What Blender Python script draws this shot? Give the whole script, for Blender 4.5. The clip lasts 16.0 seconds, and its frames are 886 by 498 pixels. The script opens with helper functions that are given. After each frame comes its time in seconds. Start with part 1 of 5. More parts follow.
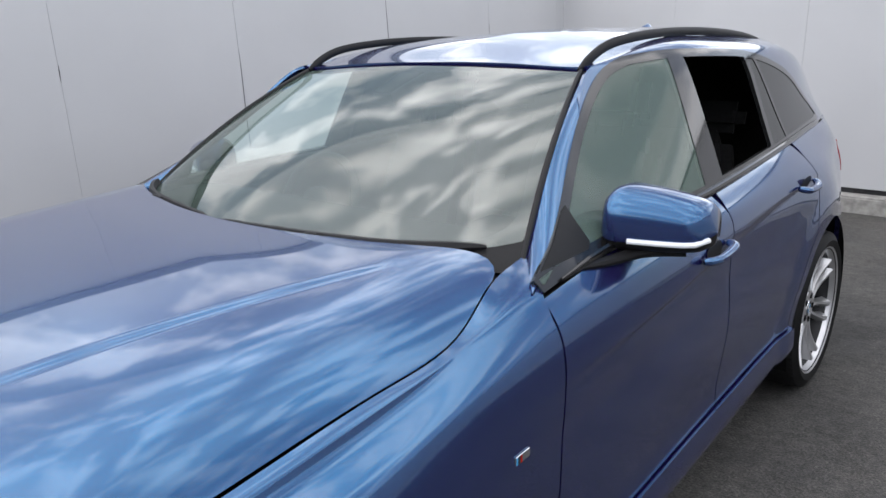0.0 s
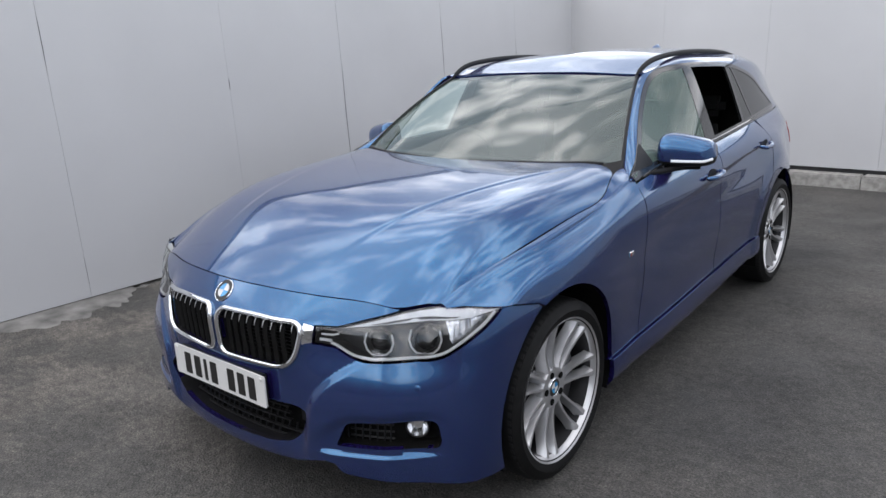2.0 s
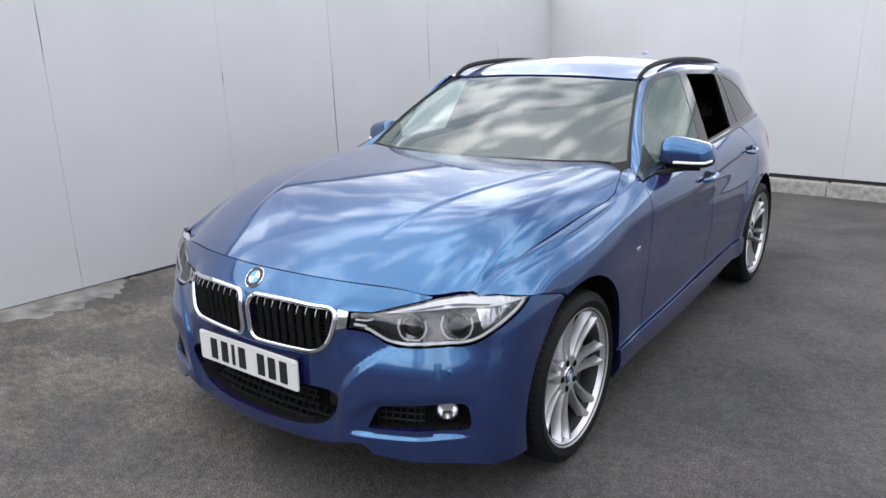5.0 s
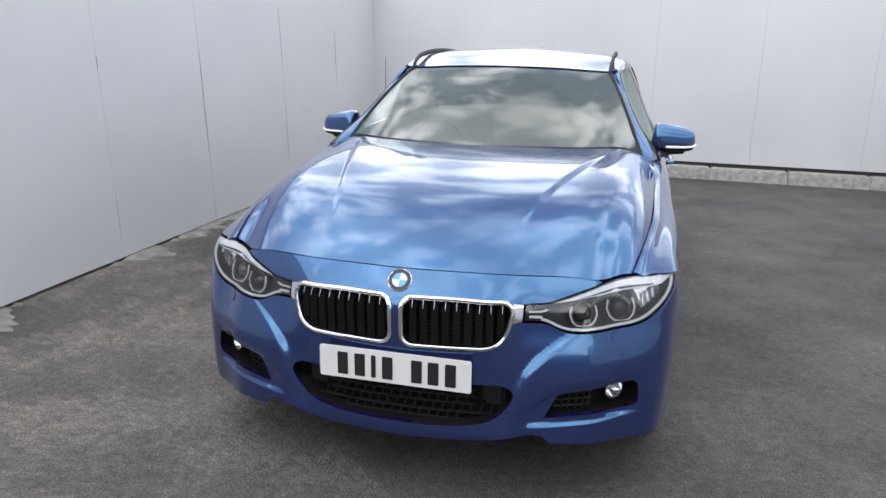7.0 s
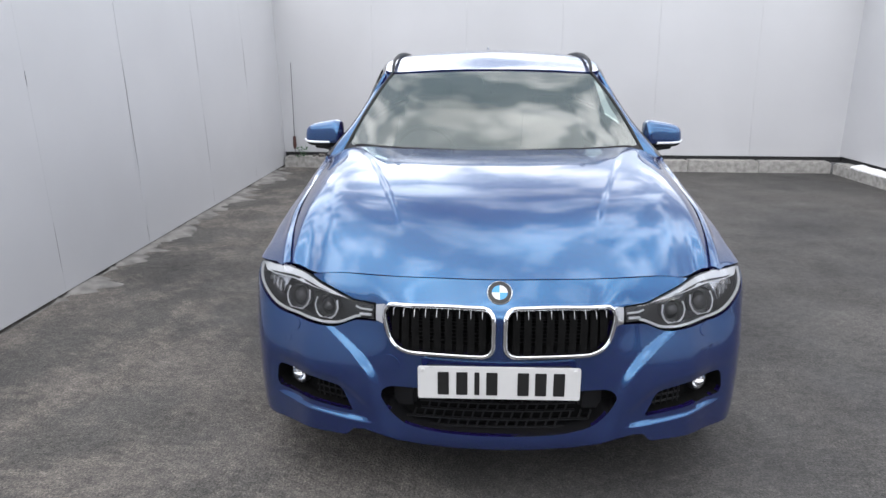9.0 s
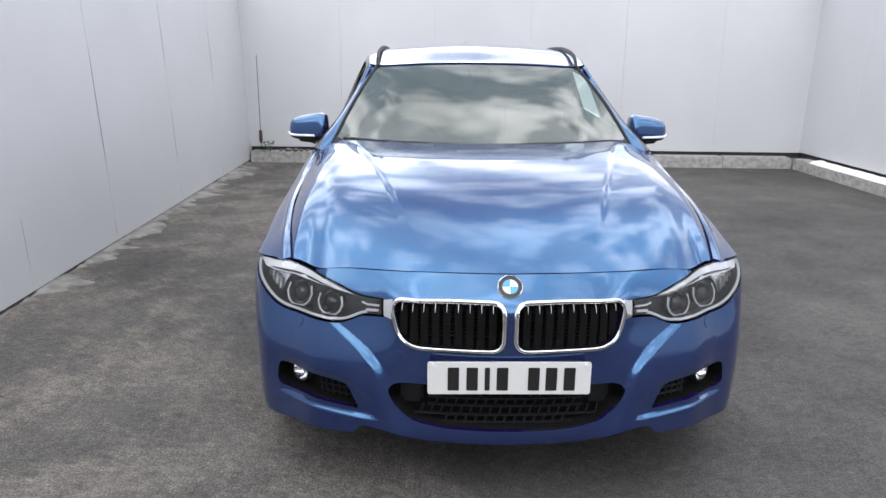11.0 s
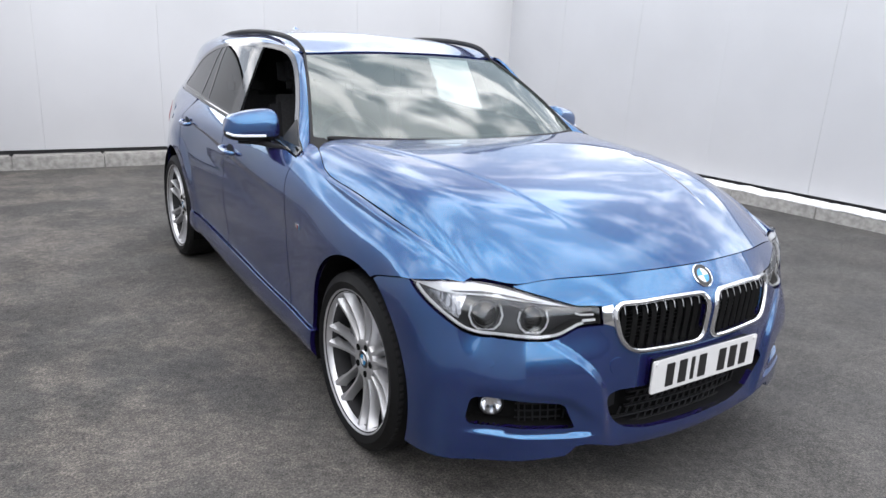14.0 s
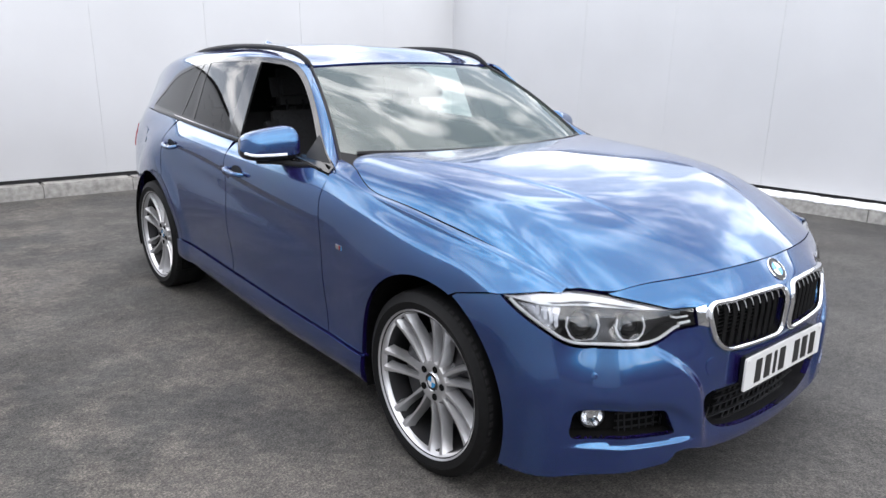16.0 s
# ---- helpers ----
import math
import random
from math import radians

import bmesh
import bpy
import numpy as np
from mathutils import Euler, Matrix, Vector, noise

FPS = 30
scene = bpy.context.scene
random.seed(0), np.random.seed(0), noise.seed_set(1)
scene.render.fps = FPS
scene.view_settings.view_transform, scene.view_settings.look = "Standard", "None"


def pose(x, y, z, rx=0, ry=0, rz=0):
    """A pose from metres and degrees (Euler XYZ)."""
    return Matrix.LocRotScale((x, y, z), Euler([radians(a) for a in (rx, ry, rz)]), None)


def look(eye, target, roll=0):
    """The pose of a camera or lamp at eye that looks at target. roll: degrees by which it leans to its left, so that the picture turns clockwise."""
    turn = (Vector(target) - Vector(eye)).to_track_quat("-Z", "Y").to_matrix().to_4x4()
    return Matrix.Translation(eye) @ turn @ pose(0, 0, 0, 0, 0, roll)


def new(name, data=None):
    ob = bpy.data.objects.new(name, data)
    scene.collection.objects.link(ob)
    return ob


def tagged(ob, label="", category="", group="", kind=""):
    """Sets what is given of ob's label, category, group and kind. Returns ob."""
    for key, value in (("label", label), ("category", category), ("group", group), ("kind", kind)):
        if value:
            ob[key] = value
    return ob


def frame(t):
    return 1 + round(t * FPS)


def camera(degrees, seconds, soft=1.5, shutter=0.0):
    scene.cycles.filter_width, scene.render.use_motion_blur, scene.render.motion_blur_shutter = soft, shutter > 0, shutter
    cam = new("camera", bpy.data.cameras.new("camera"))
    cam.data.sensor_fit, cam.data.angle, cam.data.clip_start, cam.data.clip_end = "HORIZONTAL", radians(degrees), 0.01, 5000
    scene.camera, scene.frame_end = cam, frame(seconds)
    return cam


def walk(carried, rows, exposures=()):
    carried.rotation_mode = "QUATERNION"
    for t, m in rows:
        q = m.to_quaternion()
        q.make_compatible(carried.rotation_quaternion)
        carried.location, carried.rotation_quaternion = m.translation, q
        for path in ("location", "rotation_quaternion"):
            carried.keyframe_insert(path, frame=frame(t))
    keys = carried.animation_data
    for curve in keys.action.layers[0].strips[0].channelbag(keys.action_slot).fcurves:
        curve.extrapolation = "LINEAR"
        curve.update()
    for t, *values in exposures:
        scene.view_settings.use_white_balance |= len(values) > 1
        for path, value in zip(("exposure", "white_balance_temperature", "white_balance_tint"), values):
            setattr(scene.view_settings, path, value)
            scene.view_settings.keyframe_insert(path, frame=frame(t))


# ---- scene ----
cam = camera(63.0, 16.0)
PATH = [
    (0, (1.570, 0.378, 1.442), (0.300, 1.820, 0.886), -1.9),
    (0.5, (1.742, -0.145, 1.506), (0.467, 1.290, 0.946), -2.7),
    (1, (1.912, -0.636, 1.516), (0.644, 0.817, 0.976), -3.2),
    (1.5, (2.044, -0.984, 1.53), (0.783, 0.472, 0.989), -2.9),
    (2, (2.073, -1.234, 1.516), (0.843, 0.25, 0.983), -2.6),
    (2.5, (2.114, -1.296, 1.531), (0.887, 0.189, 0.994), -2.4),
    (3, (2.123, -1.313, 1.529), (0.904, 0.18, 0.993), -2.1),
    (5.5, (1.795, -1.573, 1.495), (0.723, 0.03, 0.964), 0.2),
    (6, (1.453, -1.737, 1.478), (0.547, -0.036, 0.945), -0.0),
    (6.5, (1.089, -1.912, 1.496), (0.38, -0.121, 0.956), 0.3),
    (7, (0.68, -2.04, 1.513), (0.211, -0.177, 0.956), 0.9),
    (7.5, (0.331, -2.083, 1.528), (0.048, -0.183, 0.971), 1.3),
    (8, (0.044, -2.118, 1.54), (-0.11, -0.203, 0.985), 0.4),
    (8.5, (-0.064, -2.099, 1.534), (-0.166, -0.18, 0.98), -0.5),
    (9, (-0.076, -2.088, 1.529), (-0.168, -0.168, 0.976), -0.2),
    (11.5, (-0.408, -2.038, 1.507), (-0.281, -0.124, 0.939), 0.6),
    (12, (-0.71, -1.934, 1.5), (-0.413, -0.041, 0.927), 0.4),
    (12.5, (-1.059, -1.84, 1.515), (-0.528, -0.001, 0.935), 1.2),
    (13, (-1.361, -1.689, 1.484), (-0.61, 0.075, 0.914), 2.2),
    (13.5, (-1.67, -1.512, 1.475), (-0.758, 0.177, 0.914), 2.8),
    (14, (-1.948, -1.326, 1.46), (-0.894, 0.279, 0.9), 2.9),
    (14.5, (-2.085, -1.157, 1.455), (-0.949, 0.39, 0.892), 2.1),
    (15, (-2.212, -1.03, 1.447), (-1.017, 0.475, 0.893), 1.6),
    (15.5, (-2.277, -0.971, 1.439), (-1.046, 0.509, 0.896), 1.0),
    (16, (-2.3, -0.95, 1.431), (-1.062, 0.529, 0.904), 0.8),
]
EXPOSURES = [(0.0, 0.08), (0.5, -0.08), (1.0, -0.22), (1.5, -0.16), (2.0, 0.0), (2.5, 0.08), (3.0, 0.16), (5.5, 0.32), (7.0, 0.31), (9.0, 0.34), (12.0, 0.47), (14.0, 0.55), (16.0, 0.62)]
walk(cam, [(t, look(eye, target, roll)) for t, eye, target, roll in PATH], EXPOSURES)

# ---- world, sun ----
world = bpy.data.worlds.new("sky")
scene.world = world
world.use_nodes = True
wn, wl = world.node_tree.nodes, world.node_tree.links
wn.clear()
sky = wn.new("ShaderNodeTexSky")
sky.sky_type, sky.sun_disc = "NISHITA", False
sky.sun_elevation, sky.sun_rotation = radians(58), radians(207)
coord = wn.new("ShaderNodeTexCoord")
stretch = wn.new("ShaderNodeMapping")
stretch.inputs["Location"].default_value = (1.7, 0.6, 0.3)
stretch.inputs["Scale"].default_value = (1.0, 1.0, 1.25)
wl.new(coord.outputs["Generated"], stretch.inputs[0])
cloud = wn.new("ShaderNodeTexNoise")
cloud.inputs["Scale"].default_value, cloud.inputs["Detail"].default_value = 6.0, 6
cloud.inputs["Roughness"].default_value, cloud.inputs["Distortion"].default_value = 0.50, 0.15
wl.new(stretch.outputs[0], cloud.inputs["Vector"])
cover = wn.new("ShaderNodeValToRGB")
cover.color_ramp.elements[0].position, cover.color_ramp.elements[1].position = 0.46, 0.60
cover.color_ramp.elements[0].color = (0.20, 0.20, 0.20, 1)
wl.new(cloud.outputs["Fac"], cover.inputs[0])
grey = wn.new("ShaderNodeTexNoise")
grey.inputs["Scale"].default_value, grey.inputs["Detail"].default_value = 2.6, 8
wl.new(stretch.outputs[0], grey.inputs["Vector"])
tone = wn.new("ShaderNodeValToRGB")
tone.color_ramp.elements[0].position, tone.color_ramp.elements[1].position = 0.36, 0.68
tone.color_ramp.elements[0].color, tone.color_ramp.elements[1].color = (8.5, 8.6, 9.2, 1), (26.0, 25.9, 26.6, 1)
wl.new(grey.outputs["Fac"], tone.inputs[0])
height = wn.new("ShaderNodeSeparateXYZ")
wl.new(coord.outputs["Generated"], height.inputs[0])
haze = wn.new("ShaderNodeMapRange")
haze.interpolation_type = "SMOOTHSTEP"
for key, v in (("From Min", 0.10), ("From Max", 0.60), ("To Min", 0.10), ("To Max", 0.0)):
    haze.inputs[key].default_value = v
wl.new(height.outputs[2], haze.inputs["Value"])
veil = wn.new("ShaderNodeMath")
veil.operation, veil.use_clamp = "ADD", True
wl.new(cover.outputs[0], veil.inputs[0])
wl.new(haze.outputs[0], veil.inputs[1])
mix = wn.new("ShaderNodeMixRGB")
wl.new(veil.outputs[0], mix.inputs[0])
wl.new(sky.outputs[0], mix.inputs[1])
wl.new(tone.outputs[0], mix.inputs[2])
back = wn.new("ShaderNodeBackground")
back.inputs["Strength"].default_value = 0.15
wl.new(mix.outputs[0], back.inputs[0])
out = wn.new("ShaderNodeOutputWorld")
wl.new(back.outputs[0], out.inputs[0])

sun = new("sun", bpy.data.lights.new("sun", "SUN"))
sun.data.energy, sun.data.angle, sun.data.color = 1.3, radians(110), (1.0, 0.96, 0.9)
sun.matrix_world = look((-1.4, -4.2, 9.5), (0, 0, 0))

# ---- materials ----
def material(name, colour, rough=0.5, metal=0.0, coat=0.0, grain=0.0, scale=40.0, bump=0.0, spec=0.5, emit=0.0):
    m = bpy.data.materials.new(name)
    m.use_nodes = True
    n, l = m.node_tree.nodes, m.node_tree.links
    b = n["Principled BSDF"]
    b.inputs["Base Color"].default_value = (*colour, 1)
    b.inputs["Roughness"].default_value, b.inputs["Metallic"].default_value = rough, metal
    b.inputs["Coat Weight"].default_value, b.inputs["Coat Roughness"].default_value = coat, 0.02
    b.inputs["Specular IOR Level"].default_value = spec
    if emit:
        b.inputs["Emission Color"].default_value, b.inputs["Emission Strength"].default_value = (*colour, 1), emit
    if grain or bump:
        c = n.new("ShaderNodeTexCoord")
        t = n.new("ShaderNodeTexNoise")
        t.inputs["Scale"].default_value, t.inputs["Detail"].default_value = scale, 6
        l.new(c.outputs["Object"], t.inputs["Vector"])
        if grain:
            r = n.new("ShaderNodeValToRGB")
            r.color_ramp.elements[0].position, r.color_ramp.elements[1].position = 0.3, 0.7
            r.color_ramp.elements[0].color = (*[v * (1 - grain) for v in colour], 1)
            r.color_ramp.elements[1].color = (*[min(1, v * (1 + grain)) for v in colour], 1)
            l.new(t.outputs["Fac"], r.inputs[0])
            l.new(r.outputs[0], b.inputs["Base Color"])
        if bump:
            u = n.new("ShaderNodeBump")
            u.inputs["Strength"].default_value, u.inputs["Distance"].default_value = bump, 0.004
            l.new(t.outputs["Fac"], u.inputs["Height"])
            l.new(u.outputs[0], b.inputs["Normal"])
    return m


def flake_paint():
    """Coated metallic paint: teal-blue flakes that mirror the sky, over a violet-blue ground coat."""
    m = material("blue_metallic_paint", (0.018, 0.113, 0.222), 0.21, 1.0, 1.0)
    n, l = m.node_tree.nodes, m.node_tree.links
    flakes = n["Principled BSDF"]
    ground = n.new("ShaderNodeBsdfPrincipled")
    ground.inputs["Base Color"].default_value = (0.033, 0.014, 0.205, 1)
    ground.inputs["Roughness"].default_value, ground.inputs["Coat Weight"].default_value = 0.5, 1.0
    for b in (flakes, ground):
        b.inputs["Coat IOR"].default_value, b.inputs["Coat Roughness"].default_value = 1.52, 0.02
    both = n.new("ShaderNodeMixShader")
    both.inputs[0].default_value = 0.22
    l.new(flakes.outputs[0], both.inputs[1])
    l.new(ground.outputs[0], both.inputs[2])
    l.new(both.outputs[0], n["Material Output"].inputs[0])
    return m


PAINT = flake_paint()
BLACK_GLOSS = material("gloss_black_trim", (0.012, 0.012, 0.013), 0.12, 0, 0.3)
BLACK = material("black_plastic", (0.011, 0.011, 0.012), 0.5, grain=0.2, scale=300, spec=0.25)
# darker than the tread blocks, so the shade in their grooves is coloured in
TYRE = material("tyre_dark_rubber", (0.0045, 0.0045, 0.0048), 0.62, grain=0.3, scale=50, bump=0.1, spec=0.25)
RUBBER = material("tyre_rubber", (0.017, 0.017, 0.0175), 0.72, grain=0.35, scale=60, bump=0.15, spec=0.25)
DARK = material("dark_underside", (0.006, 0.006, 0.006), 0.9, grain=0.3, spec=0.08)
CHROME = material("chrome", (0.86, 0.87, 0.88), 0.07, 1.0)
ALLOY = material("silver_alloy", (0.56, 0.56, 0.57), 0.34, 0.75, 0.5)
STEEL = material("brake_steel", (0.11, 0.11, 0.115), 0.38, 1.0, grain=0.15, scale=30)
# the barrel is silver like the rim; its dark grey paints the shade inside
BARREL_SHADE = material("wheel_barrel_shaded", (0.03, 0.03, 0.032), 0.5, 0.6, grain=0.2, scale=14)
CLOTH = material("dark_upholstery", (0.02, 0.02, 0.022), 0.8, grain=0.3, scale=90, bump=0.2)
WHITE = material("white_plate", (0.62, 0.62, 0.61), 0.3, grain=0.02, scale=20)
INK = material("black_ink", (0.012, 0.012, 0.012), 0.4)
BLUE = material("enamel_blue", (0.05, 0.28, 0.55), 0.2, 0, 0.5)
REDLENS = material("red_lens", (0.35, 0.01, 0.01), 0.1, 0, 0.5)
FACETS = material("lamp_facets", (0.62, 0.63, 0.65), 0.2, 0.85, grain=0.45, scale=38, bump=0.9)
LENS = material("lamp_reflector", (0.75, 0.76, 0.78), 0.14, 0.9)
GREYLAMP = material("lamp_grey_shell", (0.035, 0.036, 0.038), 0.3, 0.5)
PEARL = material("daylight_strip", (0.8, 0.82, 0.84), 0.25, 0.0, 0.6)


def glass(name, colour, tint, ior=1.8, veil_mix=0.0):
    """A thin pane: it lets tinted light straight through, mirrors by Fresnel, and a green diffuse layer paints haze
    that brightens it.
    """
    m = bpy.data.materials.new(name)
    m.use_nodes = True
    n, l = m.node_tree.nodes, m.node_tree.links
    n.remove(n["Principled BSDF"])
    clear, shine, both, fres = (n.new("ShaderNode" + k) for k in ("BsdfTransparent", "BsdfGlossy", "MixShader", "Fresnel"))
    clear.inputs[0].default_value = (*[c * tint for c in colour], 1)
    shine.inputs["Roughness"].default_value = 0.015
    fres.inputs["IOR"].default_value = ior
    l.new(fres.outputs[0], both.inputs[0])
    l.new(clear.outputs[0], both.inputs[1])
    l.new(shine.outputs[0], both.inputs[2])
    veil_diffuse, veiled = n.new("ShaderNodeBsdfDiffuse"), n.new("ShaderNodeMixShader")
    veil_diffuse.inputs[0].default_value = (0.44, 0.62, 0.53, 1)
    veiled.inputs[0].default_value = veil_mix
    l.new(both.outputs[0], veiled.inputs[1])
    l.new(veil_diffuse.outputs[0], veiled.inputs[2])
    l.new(veiled.outputs[0], n["Material Output"].inputs[0])
    return m


SCREEN = glass("windscreen_glass", (0.74, 0.93, 0.87), 0.86, 2.2, 0.07)
SIDEGLASS = glass("side_glass", (0.72, 0.84, 0.78), 0.7, 1.52, 0.16)
PRIVACY = glass("privacy_glass", (0.5, 0.55, 0.55), 0.25, 1.8, 0.0)
LAMPGLASS = glass("lamp_cover", (0.97, 0.98, 1.0), 1.0)


# ---- mesh helpers ----
def spline(pairs):
    """A natural cubic curve through (t, value...) pairs: a function of an array of t."""
    pairs = np.array(pairs, float)
    t, v = pairs[:, 0], pairs[:, 1:]
    n, h = len(t), np.diff(t)
    a, r = np.eye(n), np.zeros((n, v.shape[1]))
    for i in range(1, n - 1):
        a[i, i - 1 : i + 2] = h[i - 1], 2 * (h[i - 1] + h[i]), h[i]
        r[i] = 6 * ((v[i + 1] - v[i]) / h[i] - (v[i] - v[i - 1]) / h[i - 1])
    m = np.linalg.solve(a, r)

    def value(x):
        x = np.atleast_1d(np.asarray(x, float))
        i = np.clip(np.searchsorted(t, x) - 1, 0, n - 2)
        g, lo, hi = h[i][:, None], (x - t[i])[:, None], (t[i + 1] - x)[:, None]
        y = (m[i] * hi**3 + m[i + 1] * lo**3) / (6 * g) + (v[i] / g - m[i] * g / 6) * hi + (v[i + 1] / g - m[i + 1] * g / 6) * lo
        low, high = x < t[0], x > t[-1]
        if low.any():
            slope = (v[1] - v[0]) / h[0] - h[0] * (2 * m[0] + m[1]) / 6
            y[low] = v[0] + slope * (x[low] - t[0])[:, None]
        if high.any():
            slope = (v[-1] - v[-2]) / h[-1] + h[-1] * (2 * m[-1] + m[-2]) / 6
            y[high] = v[-1] + slope * (x[high] - t[-1])[:, None]
        return y[:, 0] if v.shape[1] == 1 else y

    return value


def step(a, b, x):
    k = np.clip((np.asarray(x, float) - a) / (b - a), 0, 1)
    return k * k * (3 - 2 * k)


def rails(knots, curves):
    """A smooth sheet through rails: curves of y giving (x, z), at the heights s = knots."""
    eye = np.eye(len(knots))
    basis = spline(np.c_[knots, eye])

    def value(y, s):
        w = basis(s)
        p = np.stack([c(y) for c in curves], 1)
        xz = (w[:, :, None] * p).sum(1)
        return np.c_[xz[:, 0], y, xz[:, 1]]

    return value


def inside(poly, pts):
    poly, pts = np.asarray(poly, float), np.asarray(pts, float)
    a, b = poly, np.roll(poly, -1, 0)
    x, y = pts[:, 0][:, None], pts[:, 1][:, None]
    cross = (a[:, 1] > y) != (b[:, 1] > y)
    with np.errstate(divide="ignore", invalid="ignore"):
        at = (b[:, 0] - a[:, 0]) * (y - a[:, 1]) / (b[:, 1] - a[:, 1]) + a[:, 0]
    return ((cross & (x < at)).sum(1) % 2) == 1


def dense(poly, gap, closed=True):
    """The polygon's sides cut into pieces no longer than gap."""
    poly = [np.array(p, float) for p in poly]
    res = []
    for p, q in zip(poly, poly[1:] + (poly[:1] if closed else [])):
        n = max(1, math.ceil(np.linalg.norm(q - p) / gap))
        res += [p + (q - p) * k / n for k in range(n)]
    if not closed:
        res.append(poly[-1])
    return np.array(res)


def smooth_line(pts, n=24):
    """An open smooth line through a few points."""
    pts = np.array(pts, float)
    t = np.r_[0, np.cumsum(np.linalg.norm(np.diff(pts, axis=0), axis=1))]
    return spline(np.c_[t, pts])(np.linspace(0, t[-1], n))


def loop_line(pts, n=64):
    """A closed smooth line through a few points."""
    pts = np.array(pts, float)
    k = len(pts)
    wrap = np.r_[pts, pts, pts]
    t = np.r_[0, np.cumsum(np.linalg.norm(np.diff(wrap, axis=0), axis=1))]
    return spline(np.c_[t, wrap])(np.linspace(t[k], t[2 * k], n, endpoint=False))


def from_data(name, verts, faces, mat, parent=None, normals=None, smooth=True):
    me = bpy.data.meshes.new(name)
    me.from_pydata([tuple(v) for v in verts], [], [tuple(f) for f in faces])
    me.materials.append(mat)
    me.polygons.foreach_set("use_smooth", [smooth] * len(me.polygons))
    if normals is not None:
        me.normals_split_custom_set([tuple(n) for n in normals])
    ob = new(name, me)
    ob.parent = parent
    return ob


def part(name, bm, mat, parent=None, label="", smooth=True, angle=35):
    """Links a bmesh as one mesh object under its thing."""
    me = bpy.data.meshes.new(name)
    bmesh.ops.recalc_face_normals(bm, faces=bm.faces)
    for f in bm.faces:
        f.smooth = smooth
    for e in bm.edges:
        if len(e.link_faces) == 2 and e.calc_face_angle(0) > radians(angle):
            e.smooth = False
    bm.to_mesh(me)
    bm.free()
    me.materials.append(mat)
    ob = new(name, me)
    ob.parent = parent
    return tagged(ob, label)


def panel(name, outline, fn, mat, parent, holes=(), gap=0.03, lip=0.014, flip=1, label="", lift=0.0, lines=()):
    """A sheet of a smooth surface fn(u, v) within an outline, less its holes, with its edges folded inwards by lip.
    flip = -1 mirrors it across the car's middle."""
    from mathutils.geometry import delaunay_2d_cdt
    outline = np.asarray(outline, float)
    rings = [outline] + [np.asarray(h, float) for h in holes]
    lo, hi = outline.min(0), outline.max(0)
    gu, gv = np.meshgrid(np.arange(lo[0] + gap / 2, hi[0], gap), np.arange(lo[1] + gap / 2, hi[1], gap))
    grid = np.c_[gu.ravel(), gv.ravel()]
    ok = inside(outline, grid)
    for h in rings[1:]:
        ok &= ~inside(h, grid)
    grid = grid[ok]
    folds = [np.asarray(q, float) for q in lines]
    edge = np.concatenate(rings + folds)
    if len(grid):
        far = np.ones(len(grid), bool)
        near = [edge]
        for q in folds:
            near += [q[:-1] + (q[1:] - q[:-1]) * w for w in (0.33, 0.67)]
        for r in rings:
            near += [r + (np.roll(r, -1, 0) - r) * w for w in (0.25, 0.5, 0.75)]
        near = np.concatenate(near)
        for p in np.array_split(near, max(1, len(near) // 64)):
            far &= (np.linalg.norm(grid[:, None] - p[None], axis=2) > gap * 0.45).all(1)
        grid = grid[far]
    pts, con, k = [Vector(p) for p in edge] + [Vector(p) for p in grid], [], 0
    for r in rings:
        con += [(k + i, k + (i + 1) % len(r)) for i in range(len(r))]
        k += len(r)
    for r in folds:
        con += [(k + i, k + i + 1) for i in range(len(r) - 1)]
        k += len(r)
    v2, _, tris, *_ = delaunay_2d_cdt(pts, con, [], 0, 1e-6)
    v2 = np.array([tuple(v) for v in v2])
    tris = np.array([t for t in tris if len(t) == 3])
    mid = v2[tris].mean(1)
    ok = inside(outline, mid)
    for h in rings[1:]:
        ok &= ~inside(h, mid)
    e1, e2 = v2[tris[:, 1]] - v2[tris[:, 0]], v2[tris[:, 2]] - v2[tris[:, 0]]
    tris = tris[ok & (np.abs(e1[:, 0] * e2[:, 1] - e1[:, 1] * e2[:, 0]) > 0.012 * gap * gap)]
    used = np.unique(tris)
    back = np.full(len(v2), -1)
    back[used] = np.arange(len(used))
    v2, tris = v2[used], back[tris]
    d = 1e-4
    co = fn(v2[:, 0], v2[:, 1])
    du = fn(v2[:, 0] + d, v2[:, 1]) - fn(v2[:, 0] - d, v2[:, 1])
    dv = fn(v2[:, 0], v2[:, 1] + d) - fn(v2[:, 0], v2[:, 1] - d)
    nor = np.cross(du, dv)
    nor /= np.linalg.norm(nor, axis=1)[:, None] + 1e-12
    away = co - np.array([0, 2.3, 0.55])
    if (nor * away).sum() < 0:
        nor = -nor
    co = co + nor * lift
    a, b, c = co[tris[:, 0]], co[tris[:, 1]], co[tris[:, 2]]
    wrong = (np.cross(b - a, c - a) * nor[tris].mean(1)).sum(1) < 0
    tris[wrong] = tris[wrong][:, ::-1]
    faces, normals = [list(t) for t in tris], [nor[i] for t in tris for i in t]
    verts = list(co)
    if lip:
        count = {}
        for t in tris:
            for i in range(3):
                e = (t[i], t[(i + 1) % 3])
                count[e] = 1
        rim = [e for e in count if (e[1], e[0]) not in count]
        low = {}
        for i in {i for e in rim for i in e}:
            low[i] = len(verts)
            verts.append(co[i] - nor[i] * lip)
        for i, j in rim:
            f = [j, i, low[i], low[j]]
            nn = np.cross(co[i] - co[j], verts[low[i]] - co[j])
            nn = nn / (np.linalg.norm(nn) + 1e-12)
            faces.append(f)
            normals += [nn] * 4
